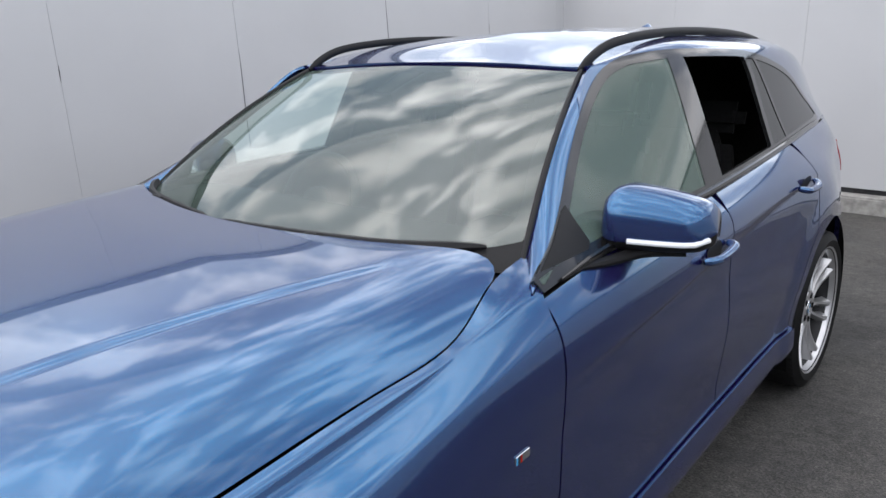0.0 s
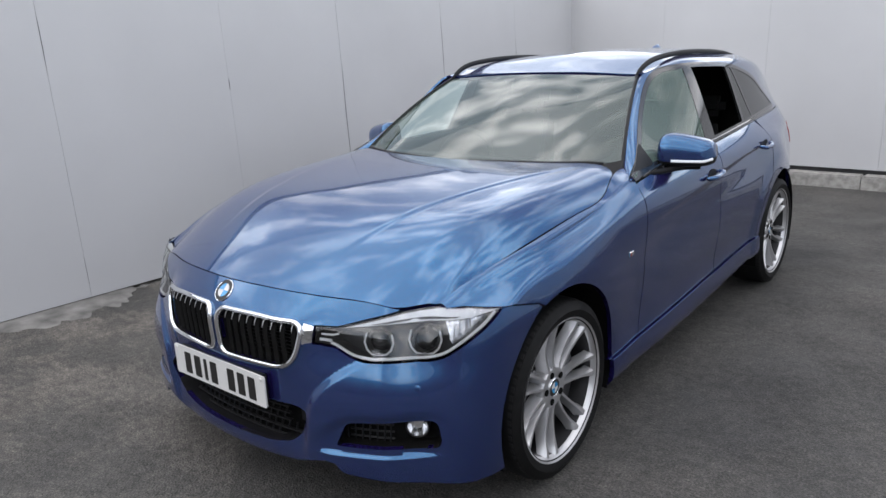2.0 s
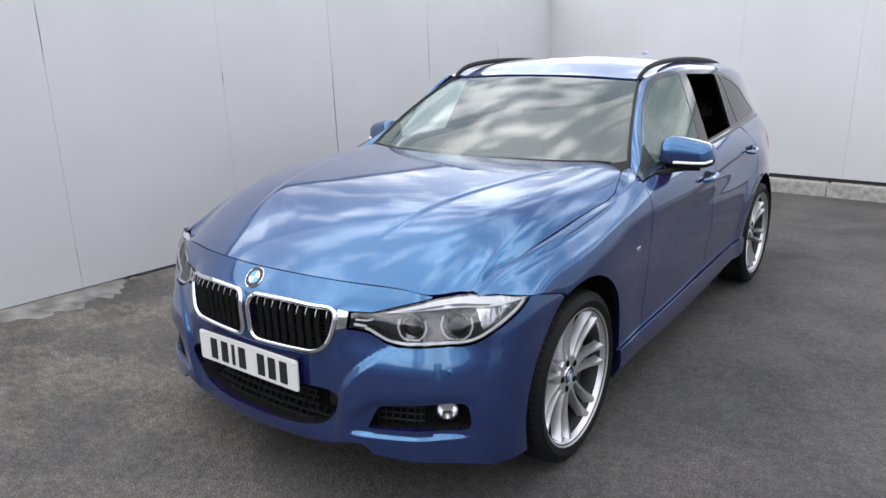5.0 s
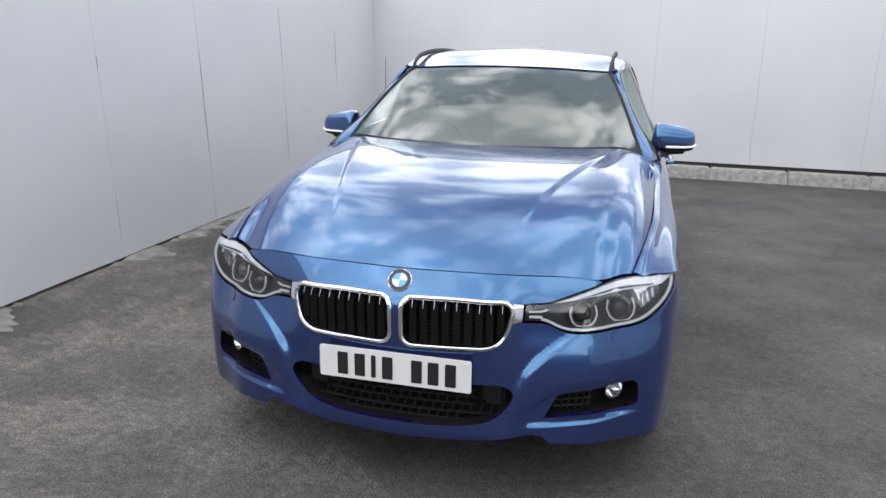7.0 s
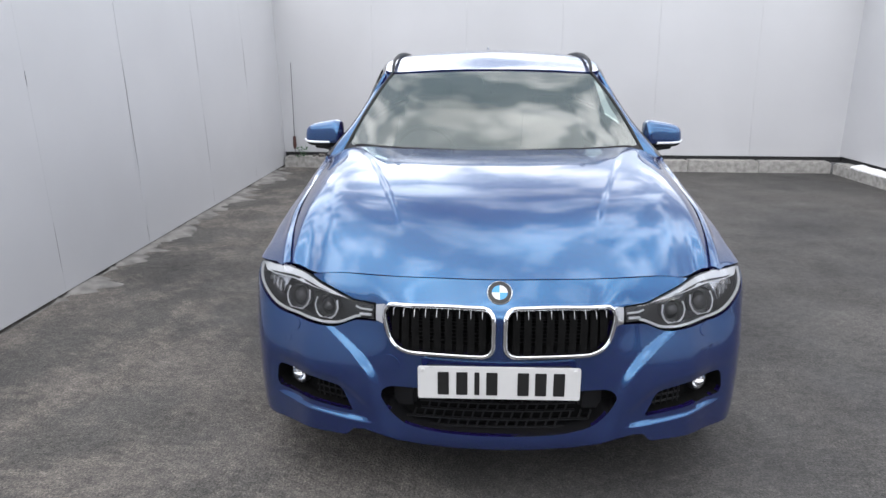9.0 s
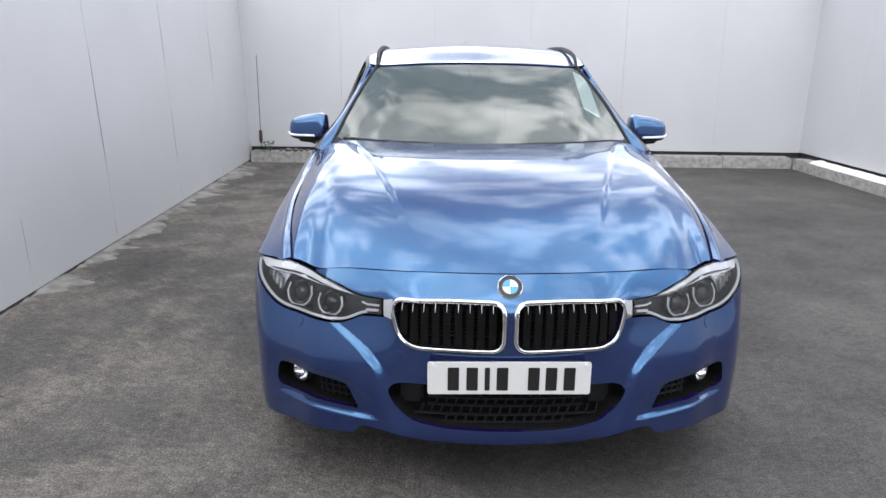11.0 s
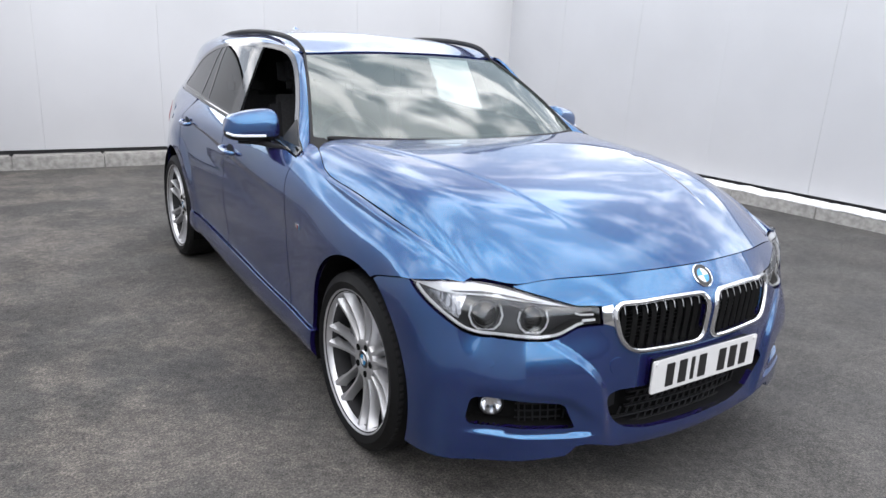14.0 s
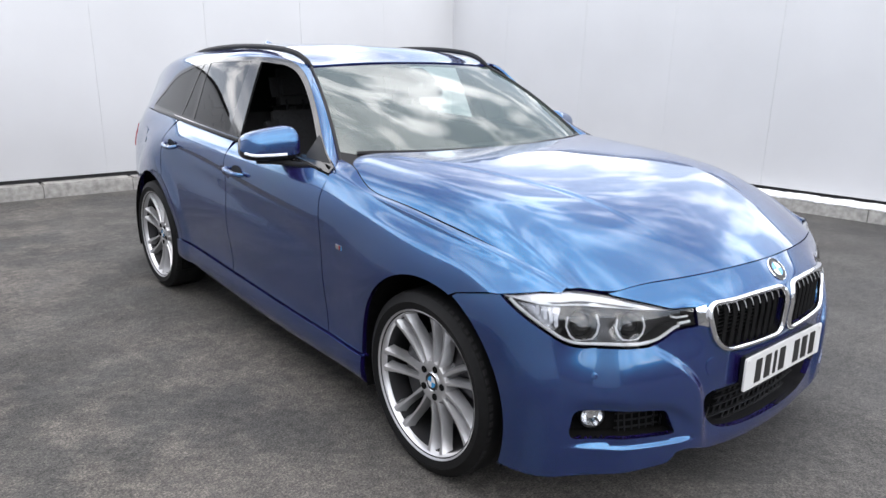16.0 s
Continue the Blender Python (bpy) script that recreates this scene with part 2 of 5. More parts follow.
    verts, normals = np.array(verts), np.array(normals)
    if flip < 0:
        verts[:, 0] *= -1
        normals[:, 0] *= -1
        new_normals, k, turned = [], 0, []
        for f in faces:
            turned.append(f[::-1])
            new_normals += list(normals[k : k + len(f)][::-1])
            k += len(f)
        faces, normals = turned, np.array(new_normals)
    ob = from_data(name, verts, faces, mat, parent, normals)
    return tagged(ob, label)


def box_bm(x0, x1, y0, y1, z0, z1, bevel=0.0):
    bm = bmesh.new()
    bmesh.ops.create_cube(bm, size=1)
    for v in bm.verts:
        v.co = Vector(((x0 + x1) / 2 + v.co.x * (x1 - x0), (y0 + y1) / 2 + v.co.y * (y1 - y0), (z0 + z1) / 2 + v.co.z * (z1 - z0)))
    if bevel:
        bmesh.ops.bevel(bm, geom=bm.edges[:], offset=bevel, segments=2, affect="EDGES")
    return bm


def tube_bm(path, radius, sides=8, closed=False, flat=1.0, up=(0, 0, 1)):
    """A round or flattened bar along a line; radius may be a list."""
    path = [Vector(p) for p in path]
    n = len(path)
    bm = bmesh.new()
    rows = []
    for i, p in enumerate(path):
        q, r = path[(i + 1) % n] if closed or i < n - 1 else p, path[i - 1] if closed or i else p
        d = (q - r).normalized()
        a = d.cross(Vector(up))
        a = a.normalized() if a.length > 1e-5 else Vector((1, 0, 0))
        b = a.cross(d)
        rad = radius[i] if isinstance(radius, (list, tuple, np.ndarray)) else radius
        rows.append([bm.verts.new(p + a * math.cos(2 * math.pi * k / sides) * rad + b * math.sin(2 * math.pi * k / sides) * rad * flat) for k in range(sides)])
    for i in range(n if closed else n - 1):
        for k in range(sides):
            bm.faces.new((rows[i][k], rows[i][(k + 1) % sides], rows[(i + 1) % n][(k + 1) % sides], rows[(i + 1) % n][k]))
    if not closed:
        bm.faces.new(rows[0][::-1])
        bm.faces.new(rows[-1])
    return bm


def lathe_bm(profile, n=64):
    """A ring turned about the x axis from (x, radius) pairs."""
    bm = bmesh.new()
    rows = []
    for k in range(n):
        c, s = math.cos(2 * math.pi * k / n), math.sin(2 * math.pi * k / n)
        rows.append([bm.verts.new((x, r * c, r * s)) for x, r in profile])
    for k in range(n):
        for i in range(len(profile) - 1):
            bm.faces.new((rows[k][i], rows[k][i + 1], rows[(k + 1) % n][i + 1], rows[(k + 1) % n][i]))
    bmesh.ops.remove_doubles(bm, verts=bm.verts, dist=1e-5)
    return bm


def slab_bm(poly, depth):
    """A flat plate in the x-z plane, its front at y = 0, depth deep."""
    bm = bmesh.new()
    a = [bm.verts.new((x, 0, z)) for x, z in poly]
    b = [bm.verts.new((x, depth, z)) for x, z in poly]
    bm.faces.new(a)
    bm.faces.new(b[::-1])
    for i in range(len(a)):
        j = (i + 1) % len(a)
        bm.faces.new((a[i], b[i], b[j], a[j]))
    return bm


def rounded(w, h, r, n=5):
    pts = []
    for cx, cz, a in ((w / 2 - r, h / 2 - r, 0), (-w / 2 + r, h / 2 - r, 90), (-w / 2 + r, -h / 2 + r, 180), (w / 2 - r, -h / 2 + r, 270)):
        pts += [(cx + r * math.cos(radians(a + 90 * k / n)), cz + r * math.sin(radians(a + 90 * k / n))) for k in range(n + 1)]
    return pts


def thing(name, label, category, kind="", group="", at=(0, 0, 0)):
    ob = new(name)
    ob.empty_display_size = 0.1
    ob.location = at
    return tagged(ob, label, category, group, kind)


# ---- the yard ----
WALL = material("white_wall_panel", (0.51, 0.513, 0.524), 0.42, grain=0.035, scale=1.2)
KERB = material("kerb_concrete", (0.33, 0.32, 0.30), 0.85, grain=0.3, scale=18, bump=0.4)
def asphalt():
    """Worn asphalt: coarse and fine stone, pale scuffed patches, darker from the long wall across to the east."""
    m = bpy.data.materials.new("worn_asphalt")
    m.use_nodes = True
    n, l = m.node_tree.nodes, m.node_tree.links
    b = n["Principled BSDF"]
    c = n.new("ShaderNodeTexCoord")

    def noise_at(scale, detail=6, rough=0.55):
        t = n.new("ShaderNodeTexNoise")
        t.inputs["Scale"].default_value, t.inputs["Detail"].default_value, t.inputs["Roughness"].default_value = scale, detail, rough
        l.new(c.outputs["Object"], t.inputs["Vector"])
        return t.outputs["Fac"]

    def ramp(src, stops):
        r = n.new("ShaderNodeValToRGB")
        e = r.color_ramp.elements
        e[0].position, e[0].color = stops[0][0], (*stops[0][1], 1)
        e[1].position, e[1].color = stops[-1][0], (*stops[-1][1], 1)
        for p, col in stops[1:-1]:
            k = e.new(p)
            k.color = (*col, 1)
        l.new(src, r.inputs[0])
        return r.outputs[0]

    def blend(kind, fac, a, d):
        x = n.new("ShaderNodeMixRGB")
        x.blend_type = kind
        for sock, v in zip(x.inputs, (fac, a, d)):
            if isinstance(v, float):
                sock.default_value = v
            else:
                l.new(v, sock)
        return x.outputs[0]

    base = ramp(noise_at(0.9, 8, 0.65), [(0.32, (0.049, 0.048, 0.048)), (0.5, (0.076, 0.074, 0.070)), (0.66, (0.106, 0.100, 0.094))])
    scuff = ramp(noise_at(1.6, 10, 0.72), [(0.47, (0, 0, 0)), (0.55, (1, 1, 1))])
    pale = ramp(noise_at(9.0, 8, 0.7), [(0.35, (0.100, 0.092, 0.085)), (0.7, (0.225, 0.204, 0.184))])
    where = n.new("ShaderNodeSeparateXYZ")
    l.new(c.outputs["Object"], where.inputs[0])
    sway = n.new("ShaderNodeMath")
    sway.operation = "MULTIPLY_ADD"
    sway.inputs[1].default_value = 3.0
    l.new(noise_at(0.8, 6, 0.6), sway.inputs[0])
    l.new(where.outputs[0], sway.inputs[2])
    reach = n.new("ShaderNodeMapRange")
    reach.inputs["From Min"].default_value, reach.inputs["From Max"].default_value = -0.2, 2.6
    l.new(sway.outputs[0], reach.inputs["Value"])
    # multiplies the colour down from the west side to the east
    toned = ramp(reach.outputs[0], [(0.0, (0.98, 0.965, 0.945)), (1.0, (0.74, 0.74, 0.75))])
    here = ramp(reach.outputs[0], [(0.0, (0.72, 0.72, 0.72)), (0.7, (0.12, 0.12, 0.12))])
    col = blend("MIX", blend("MULTIPLY", 1.0, scuff, here), base, pale)
    col = blend("MULTIPLY", 1.0, col, toned)
    damp = ramp(noise_at(0.55, 6, 0.6), [(0.36, (0.62, 0.62, 0.63)), (0.48, (1, 1, 1))])
    col = blend("MULTIPLY", 0.55, col, damp)
    grain = ramp(noise_at(110, 3, 0.8), [(0.34, (0.30, 0.30, 0.30)), (0.5, (0.95, 0.95, 0.95)), (0.68, (2.1, 2.06, 2.0))])
    col = blend("MULTIPLY", 0.9, col, grain)
    clump = ramp(noise_at(26, 4, 0.7), [(0.36, (0.62, 0.62, 0.62)), (0.64, (1.38, 1.37, 1.34))])
    col = blend("MULTIPLY", 0.8, col, clump)
    l.new(col, b.inputs["Base Color"])
    rough = ramp(noise_at(2.4, 6), [(0.3, (0.62, 0.62, 0.62)), (0.7, (0.92, 0.92, 0.92))])
    l.new(rough, b.inputs["Roughness"])
    v = n.new("ShaderNodeTexVoronoi")
    v.inputs["Scale"].default_value = 130
    l.new(c.outputs["Object"], v.inputs["Vector"])
    u = n.new("ShaderNodeBump")
    u.inputs["Strength"].default_value, u.inputs["Distance"].default_value = 0.55, 0.006
    l.new(v.outputs["Distance"], u.inputs["Height"])
    u2 = n.new("ShaderNodeBump")
    u2.inputs["Strength"].default_value, u2.inputs["Distance"].default_value = 0.4, 0.02
    l.new(noise_at(14, 6), u2.inputs["Height"])
    l.new(u.outputs[0], u2.inputs["Normal"])
    l.new(u2.outputs[0], b.inputs["Normal"])
    return m


ASPHALT = asphalt()
bm = box_bm(-300, 300, -300, 300, -0.3, 0)
tagged(part("ground", bm, ASPHALT), "dark grey worn asphalt yard", "ground", kind="structure")

# panelled walls: a dark backing with upright panels set on it, seams about 1.15 m apart
WALL_TOP = 2.16
NW, NE = Vector((-2.52, 7.02, 0)), Vector((4.25, 6.74, 0))
SW, SE = Vector((-2.80, -4.5, 0)), Vector((5.45, -4.5, 0))
LEAN = 0.036    # the hoarding leans outwards a little
BACKING = material("dark_wall_frame", (0.03, 0.03, 0.032), 0.7, grain=0.3)


def slab(p, q, out, z0, z1, edge=0.004):
    """An upright plate from p to q, out thick behind the line."""
    d = (q - p).normalized()
    n = Vector((-d.y, d.x, 0)) * out
    bm = bmesh.new()
    tilt = n.normalized() * (LEAN if z1 > 0.3 else 0)
    b = [bm.verts.new((v.x, v.y, z0)) for v in (w + tilt * z0 for w in (p, q, q + n, p + n))]
    t = [bm.verts.new((v.x, v.y, z1)) for v in (w + tilt * z1 for w in (p, q, q + n, p + n))]
    bm.faces.new(b[::-1]), bm.faces.new(t)
    for i in range(4):
        bm.faces.new((b[i], b[(i + 1) % 4], t[(i + 1) % 4], t[i]))
    if edge:
        bmesh.ops.bevel(bm, geom=bm.edges[:], offset=edge, segments=1, affect="EDGES")
    return bm


def panelled(name, p, q, seams, low, label):
    """A wall from p to q with its face towards the yard; seams are distances along it."""
    d = (q - p).normalized()
    n = Vector((-d.y, d.x, 0))
    back = tagged(part(name, slab(p - d * 0.25 + n * 0.035, q + d * 0.25 + n * 0.035, 0.12, max(0.03, low - 0.07), WALL_TOP - 0.02, 0), BACKING, smooth=False), label, "wall", kind="structure")
    stops = [-0.11] + list(seams) + [(q - p).length + 0.11]
    for a, b in zip(stops, stops[1:]):
        lean = random.uniform(-0.0012, 0.0012)
        bm = slab(p + d * (a + 0.0006) + n * lean, p + d * (b - 0.0006) + n * lean, 0.04, low, WALL_TOP, 0.0010)
        part("panel", bm, WALL, back, smooth=False)
    # coping along the top
    part("coping", slab(p - n * 0.03, q - n * 0.03, 0.22, WALL_TOP, WALL_TOP + 0.06, 0.004), BLACK, back, "dark wall coping", smooth=False)
    return back


def along(p, q, axis, places):
    """Distances from p towards q at which the wall crosses the given x or y."""
    d = (q - p).normalized()
    return sorted((v - p[axis]) / d[axis] for v in places)


panelled("wall_west", SW, NW, along(SW, NW, 1, [-3.85, -2.70, -1.55, -0.38, 0.80, 2.08, 3.22, 4.58, 5.85, 6.95]), 0.025, "white panelled yard wall standing on the asphalt")
panelled("wall_north", NW, NE, along(NW, NE, 0, [-1.37, -0.22, 0.92, 2.05, 3.20]), 0.178, "white panelled wall above a concrete kerb")
panelled("wall_east", NE, SE, along(NE, SE, 1, [5.85, 4.70, 3.60, 2.50, 1.35, 0.20, -0.95, -2.1, -3.25]), 0.186, "bright white panelled wall above a concrete kerb")


# plain dark wall added out of view, so the car's front mirrors something dark
DARKWALL = material("dark_unseen_wall", (0.15, 0.145, 0.14), 0.85, grain=0.3, scale=3.0, bump=0.3)
tagged(part("unseen_wall", box_bm(-11, 12, -9.8, -9.5, 0, 2.3, 0.01), DARKWALL, smooth=False), "plain dark wall added out of view for the bumper to mirror", "wall", kind="structure")

west = bpy.data.objects["wall_west"]
d = (NW - SW).normalized()
n = Vector((-d.y, d.x, 0))
OPEN = {-0.38: [(0.4, 0.5, 0.8)], 0.80: [(0.10, 0.22, 0.5), (1.45, 0.40, 0.7)], 2.08: [(0.14, 0.34, 0.6), (1.28, 0.10, 0.9)], 3.22: [(0.06, 0.12, 0.5), (0.55, 0.88, 1.0)],
        4.58: [(0.05, 0.14, 0.5), (0.36, 0.54, 1.1), (1.22, 0.62, 1.1)], 5.85: [(0.05, 0.12, 0.6), (1.02, 0.58, 1.2)], 6.95: [(0.3, 0.25, 0.5)]}
for y, gaps in OPEN.items():
    a = along(SW, NW, 1, [y])[0]
    for low, tall, wide in gaps:
        bm = bmesh.new()
        left, right = [], []
        for k in range(13):
            z = low + tall * k / 12
            w = 0.0028 * wide * math.sin(math.pi * k / 12) ** 0.6 * (1 + 0.4 * noise.noise(Vector((a, z * 9, 0))))
            c = SW + d * (a + 0.006 * noise.noise(Vector((a * 3, z * 2.5, 2)))) - n * 0.0016
            c = c + n * (LEAN * z)
            left.append(bm.verts.new(c - d * w + Vector((0, 0, z))))
            right.append(bm.verts.new(c + d * w + Vector((0, 0, z))))
        for k in range(12):
            bm.faces.new((left[k], right[k], right[k + 1], left[k + 1]))
        part("open_seam", bm, BACKING, west, "dark opened seam")


def kerb(name, p, q, count, label, paint=None):
    """A run of kerb stones, each with its own rounded arris and a joint."""
    d = (q - p).normalized()
    n = Vector((-d.y, d.x, 0))
    base = tagged(part(name, slab(p - n * 0.10, q - n * 0.10, 0.16, -0.05, 0.10, 0), KERB, smooth=False), label, "kerb", kind="structure")
    length = (q - p).length
    for k in range(count):
        a, b = length * k / count + 0.004, length * (k + 1) / count - 0.004
        j = random.uniform(-0.004, 0.004)
        bm = slab(p + d * a - n * (0.125 + j), p + d * b - n * (0.125 + j), 0.19, -0.05, 0.132 + j, 0)
        bmesh.ops.bevel(bm, geom=[e for e in bm.edges if abs(e.verts[0].co.z - e.verts[1].co.z) < 1e-6 and e.verts[0].co.z > 0], offset=0.014, segments=2, affect="EDGES")
        part("kerb_stone", bm, KERB, base)
    return base


kerb("kerb_north", NW + Vector((0.02, 0, 0)), NE + Vector((-0.13, 0, 0)), 8, "grey concrete kerb along the back wall")
kerb("kerb_east", NE + Vector((0.0, -0.13, 0)), SE, 13, "grey concrete kerb with a whitened top")
SALT = material("white_chalky_deposit", (0.86, 0.86, 0.85), 0.8, grain=0.12, scale=25, bump=0.3)
d = (SE - NE).normalized()
n = Vector((-d.y, d.x, 0))
bm = bmesh.new()
rows = []
for k in range(170):
    a = 0.45 + 0.05 * k
    j = 0.014 * noise.noise(Vector((a * 5, 1, 0))) + 0.010 * noise.noise(Vector((a * 17, 4, 0)))
    thick = 0.010 + 0.010 * noise.noise(Vector((a * 2.3, 9, 0)))
    line = [(0.004, 0.158 + j), (0.060, 0.146 + thick), (0.118, 0.137 + thick), (0.1345, 0.128 + thick * 0.5), (0.1365, 0.121 + j), (0.128, 0.112 + j)]
    rows.append([bm.verts.new(NE + d * a - n * u + Vector((0, 0, z))) for u, z in line])
for p, q in zip(rows, rows[1:]):
    for i in range(5):
        bm.faces.new((p[i], p[i + 1], q[i + 1], q[i]))
tagged(part("chalky_strip", bm, SALT), "white chalky deposit on top of the kerb", "deposit", kind="stuff")

# pale concrete haunch along the foot of the long wall, broken and uneven
bm = bmesh.new()
d = (NW - SW).normalized()
n = Vector((d.y, -d.x, 0))
length, rows = (NW - SW).length, []
for k in range(480):
    a = length * k / 479
    w = 0.09 + 0.40 * noise.noise(Vector((a * 0.9, 3, 0))) + 0.22 * noise.noise(Vector((a * 2.9, 8, 0))) + 0.16 * noise.noise(Vector((a * 7.7, 5, 0))) + 0.10 * noise.noise(Vector((a * 19, 2, 0)))
    w = max(0.004, min(w, 0.2 + 0.3 * w))
    h = min(1.0, w / 0.05)
    rows.append([bm.verts.new(SW + d * a + n * u + Vector((0, 0, z))) for u, z in ((-0.01, 0.020 * h), (w * 0.6, 0.012 * h), (w, 0.0015), (w + 0.01, -0.01))])
for a, b in zip(rows, rows[1:]):
    for i in range(3):
        bm.faces.new((a[i], b[i], b[i + 1], a[i + 1]))
HAUNCH = material("weathered_concrete", (0.20, 0.192, 0.18), 0.9, grain=0.45, scale=7, bump=0.4)
tagged(part("concrete_haunch", bm, HAUNCH, label="pale broken concrete strip at the wall foot"), category="concrete strip", kind="structure")


def upright_pipe():
    """A thin post with a dark sleeve in the corner, and a weed beside it."""
    post = thing("corner_post", "thin dark post with a brown sleeve standing on the kerb", "post", at=(-2.37, 6.92, 0.132))
    part("rod", tube_bm([(0, 0, 0), (0.0, 0.03, 1.15)], 0.0035, 6), BLACK, post, "thin dark rod")
    part("sleeve", tube_bm([(0, 0, 0.10), (0, 0, 0.13), (0, 0.004, 0.24), (0, 0.004, 0.26)], [0.012, 0.022, 0.02, 0.012], 10), material("brown_sleeve", (0.07, 0.025, 0.022), 0.6, grain=0.2), post, "brown plastic sleeve")
    leaf = material("weed_green", (0.05, 0.13, 0.05), 0.6, grain=0.5, scale=30)
    weed = thing("weed", "small green weed growing on the kerb in the corner", "plant", at=(-2.27, 6.895, 0.132))
    bm = bmesh.new()
    for k in range(70):
        a, r, h = random.uniform(0, 6.28), random.uniform(0.01, 0.075), random.uniform(0.0, 0.12)
        c = Vector((r * math.cos(a) * 1.2, r * math.sin(a) * 0.5, h))
        u = Vector((random.uniform(-1, 1), random.uniform(-1, 1), random.uniform(0.2, 1))).normalized() * random.uniform(0.02, 0.045)
        w = u.cross(Vector((random.uniform(-1, 1), 0.3, 0.5))).normalized() * 0.009
        q = [bm.verts.new(c), bm.verts.new(c + u * 0.5 + w), bm.verts.new(c + u), bm.verts.new(c + u * 0.5 - w)]
        bm.faces.new(q)
    part("leaves", bm, leaf, weed, "small green leaves")
    rubble = material("rubble_grey", (0.12, 0.11, 0.10), 0.9, grain=0.4, scale=40, bump=0.4)
    for k in range(6):
        bm = bmesh.new()
        bmesh.ops.create_icosphere(bm, subdivisions=2, radius=1)
        s = random.uniform(0.018, 0.04)
        for v in bm.verts:
            v.co *= s * (1 + 0.35 * noise.noise(v.co * 1.7 + Vector((k * 5, 0, 0))))
            v.co.z *= 0.7
        ob = part("rubble_stone", bm, rubble)
        ob.location = (-2.12 + 0.06 * k + random.uniform(-0.02, 0.02), 6.92, 0.132 + s * 0.55)
        tagged(ob, "small grey stone lying on the kerb", "stone", "stones on the kerb")


upright_pipe()
# ---- the car ----
car = thing("estate_car", "metallic blue estate car parked on asphalt, two windows open", "car")
FY, RY, AZ, AR = 0.818, 3.465, 0.338, 0.383    # axles and wheel arches

# front plan, from the middle round to the wheel arch
plan_pts = np.array([(0, 0.012), (0.15, 0.017), (0.30, 0.034), (0.42, 0.060), (0.54, 0.099), (0.66, 0.151), (0.763, 0.214),
                     (0.839, 0.290), (0.883, 0.377), (0.901, 0.465), (0.907, 0.56), (0.909, 0.72), (0.909, 0.9)])
plan_pts = np.r_[plan_pts[:0:-1] * [-1, 1], plan_pts]
plan_a = np.r_[0, np.cumsum(np.linalg.norm(np.diff(plan_pts, axis=0), axis=1))]
plan_a -= plan_a[len(plan_a) // 2]
plan = spline(np.c_[plan_a, plan_pts])
_a = np.linspace(0, plan_a[-1], 800)
_p = plan(_a)


def ax(x):
    """The way along the front's plan to the half-width x."""
    return np.sign(x) * np.interp(np.abs(x), _p[:, 0], _a)


def ay(y):
    return np.interp(y, _p[:, 1], _a)


nose_mid = spline([(0.15, 0.072), (0.19, 0.045), (0.25, 0.022), (0.32, 0.008), (0.40, 0.0), (0.50, 0.004), (0.56, 0.010), (0.64, 0.014), (0.70, 0.024), (0.731, 0.045), (0.757, 0.068), (0.784, 0.094), (0.81, 0.119), (0.84, 0.146)])
nose_lamp = spline([(0.15, 0.014), (0.20, 0.006), (0.30, 0.001), (0.42, 0.0), (0.50, 0.007), (0.56, 0.023), (0.61, 0.041), (0.66, 0.055), (0.70, 0.069), (0.755, 0.100), (0.80, 0.128)])
nose_side = spline([(0.14, 0.034), (0.18, 0.020), (0.24, 0.010), (0.33, 0.004), (0.42, 0.001), (0.55, 0.0), (0.66, 0.004), (0.72, 0.015), (0.76, 0.034), (0.80, 0.060)])
SIDE_A, END_A = ax(0.70), ay(0.50)


fold_edge = spline([(0.15, 0.36), (0.25, 0.372), (0.36, 0.392), (0.44, 0.410), (0.50, 0.445), (0.56, 0.515), (0.62, 0.62), (0.7, 0.80)])

scoop_top = spline([(0.38, 0.325), (0.45, 0.372), (0.52, 0.420), (0.60, 0.436), (0.70, 0.444), (0.80, 0.448), (0.90, 0.442)])


def fold(x, z):
    """The front is set back round the kidneys and the plate, inside a slanting fold."""
    edge = fold_edge(z)
    x = np.abs(x)
    well = 0.020 * step(0.018, -0.024, x - edge) * step(0.22, 0.34, z) * step(0.72, 0.42, z)
    roof = scoop_top(x)
    shelf = 0.291 + 0.037 * (x - 0.39)
    scoop = 0.012 * step(roof + 0.016, roof - 0.030, z) * np.clip((z - shelf) / 0.011, 0, 1) * step(0.385, 0.50, x) * step(0.83, 0.70, x)
    return well + scoop


def front(a, z):
    """The front's skin: a is the way round its plan, z the height."""
    a, z = np.asarray(a, float), np.asarray(z, float)
    p = plan(a)
    d = plan(a + 1e-3) - plan(a - 1e-3)
    d /= np.linalg.norm(d, axis=1)[:, None]
    high = step(0.67, 0.78, z)
    w1 = step(ax(0.27), ax(0.46), np.abs(a)) * (1 - high) + step(0.0, ax(0.60), np.abs(a)) * high
    w2 = step(SIDE_A, END_A, np.abs(a))
    depth = nose_mid(z) * (1 - w1) + w1 * (nose_lamp(z) * (1 - w2) + nose_side(z) * w2)
    depth = depth + fold(p[:, 0], z)
    x = np.abs(p[:, 0])
    set_back = 0.012 + 0.022 * step(0.64, 0.75, x) - 0.034 * step(0.76, 0.905, x)
    return np.c_[p[:, 0] - d[:, 1] * depth, p[:, 1] + d[:, 0] * depth + set_back, z]


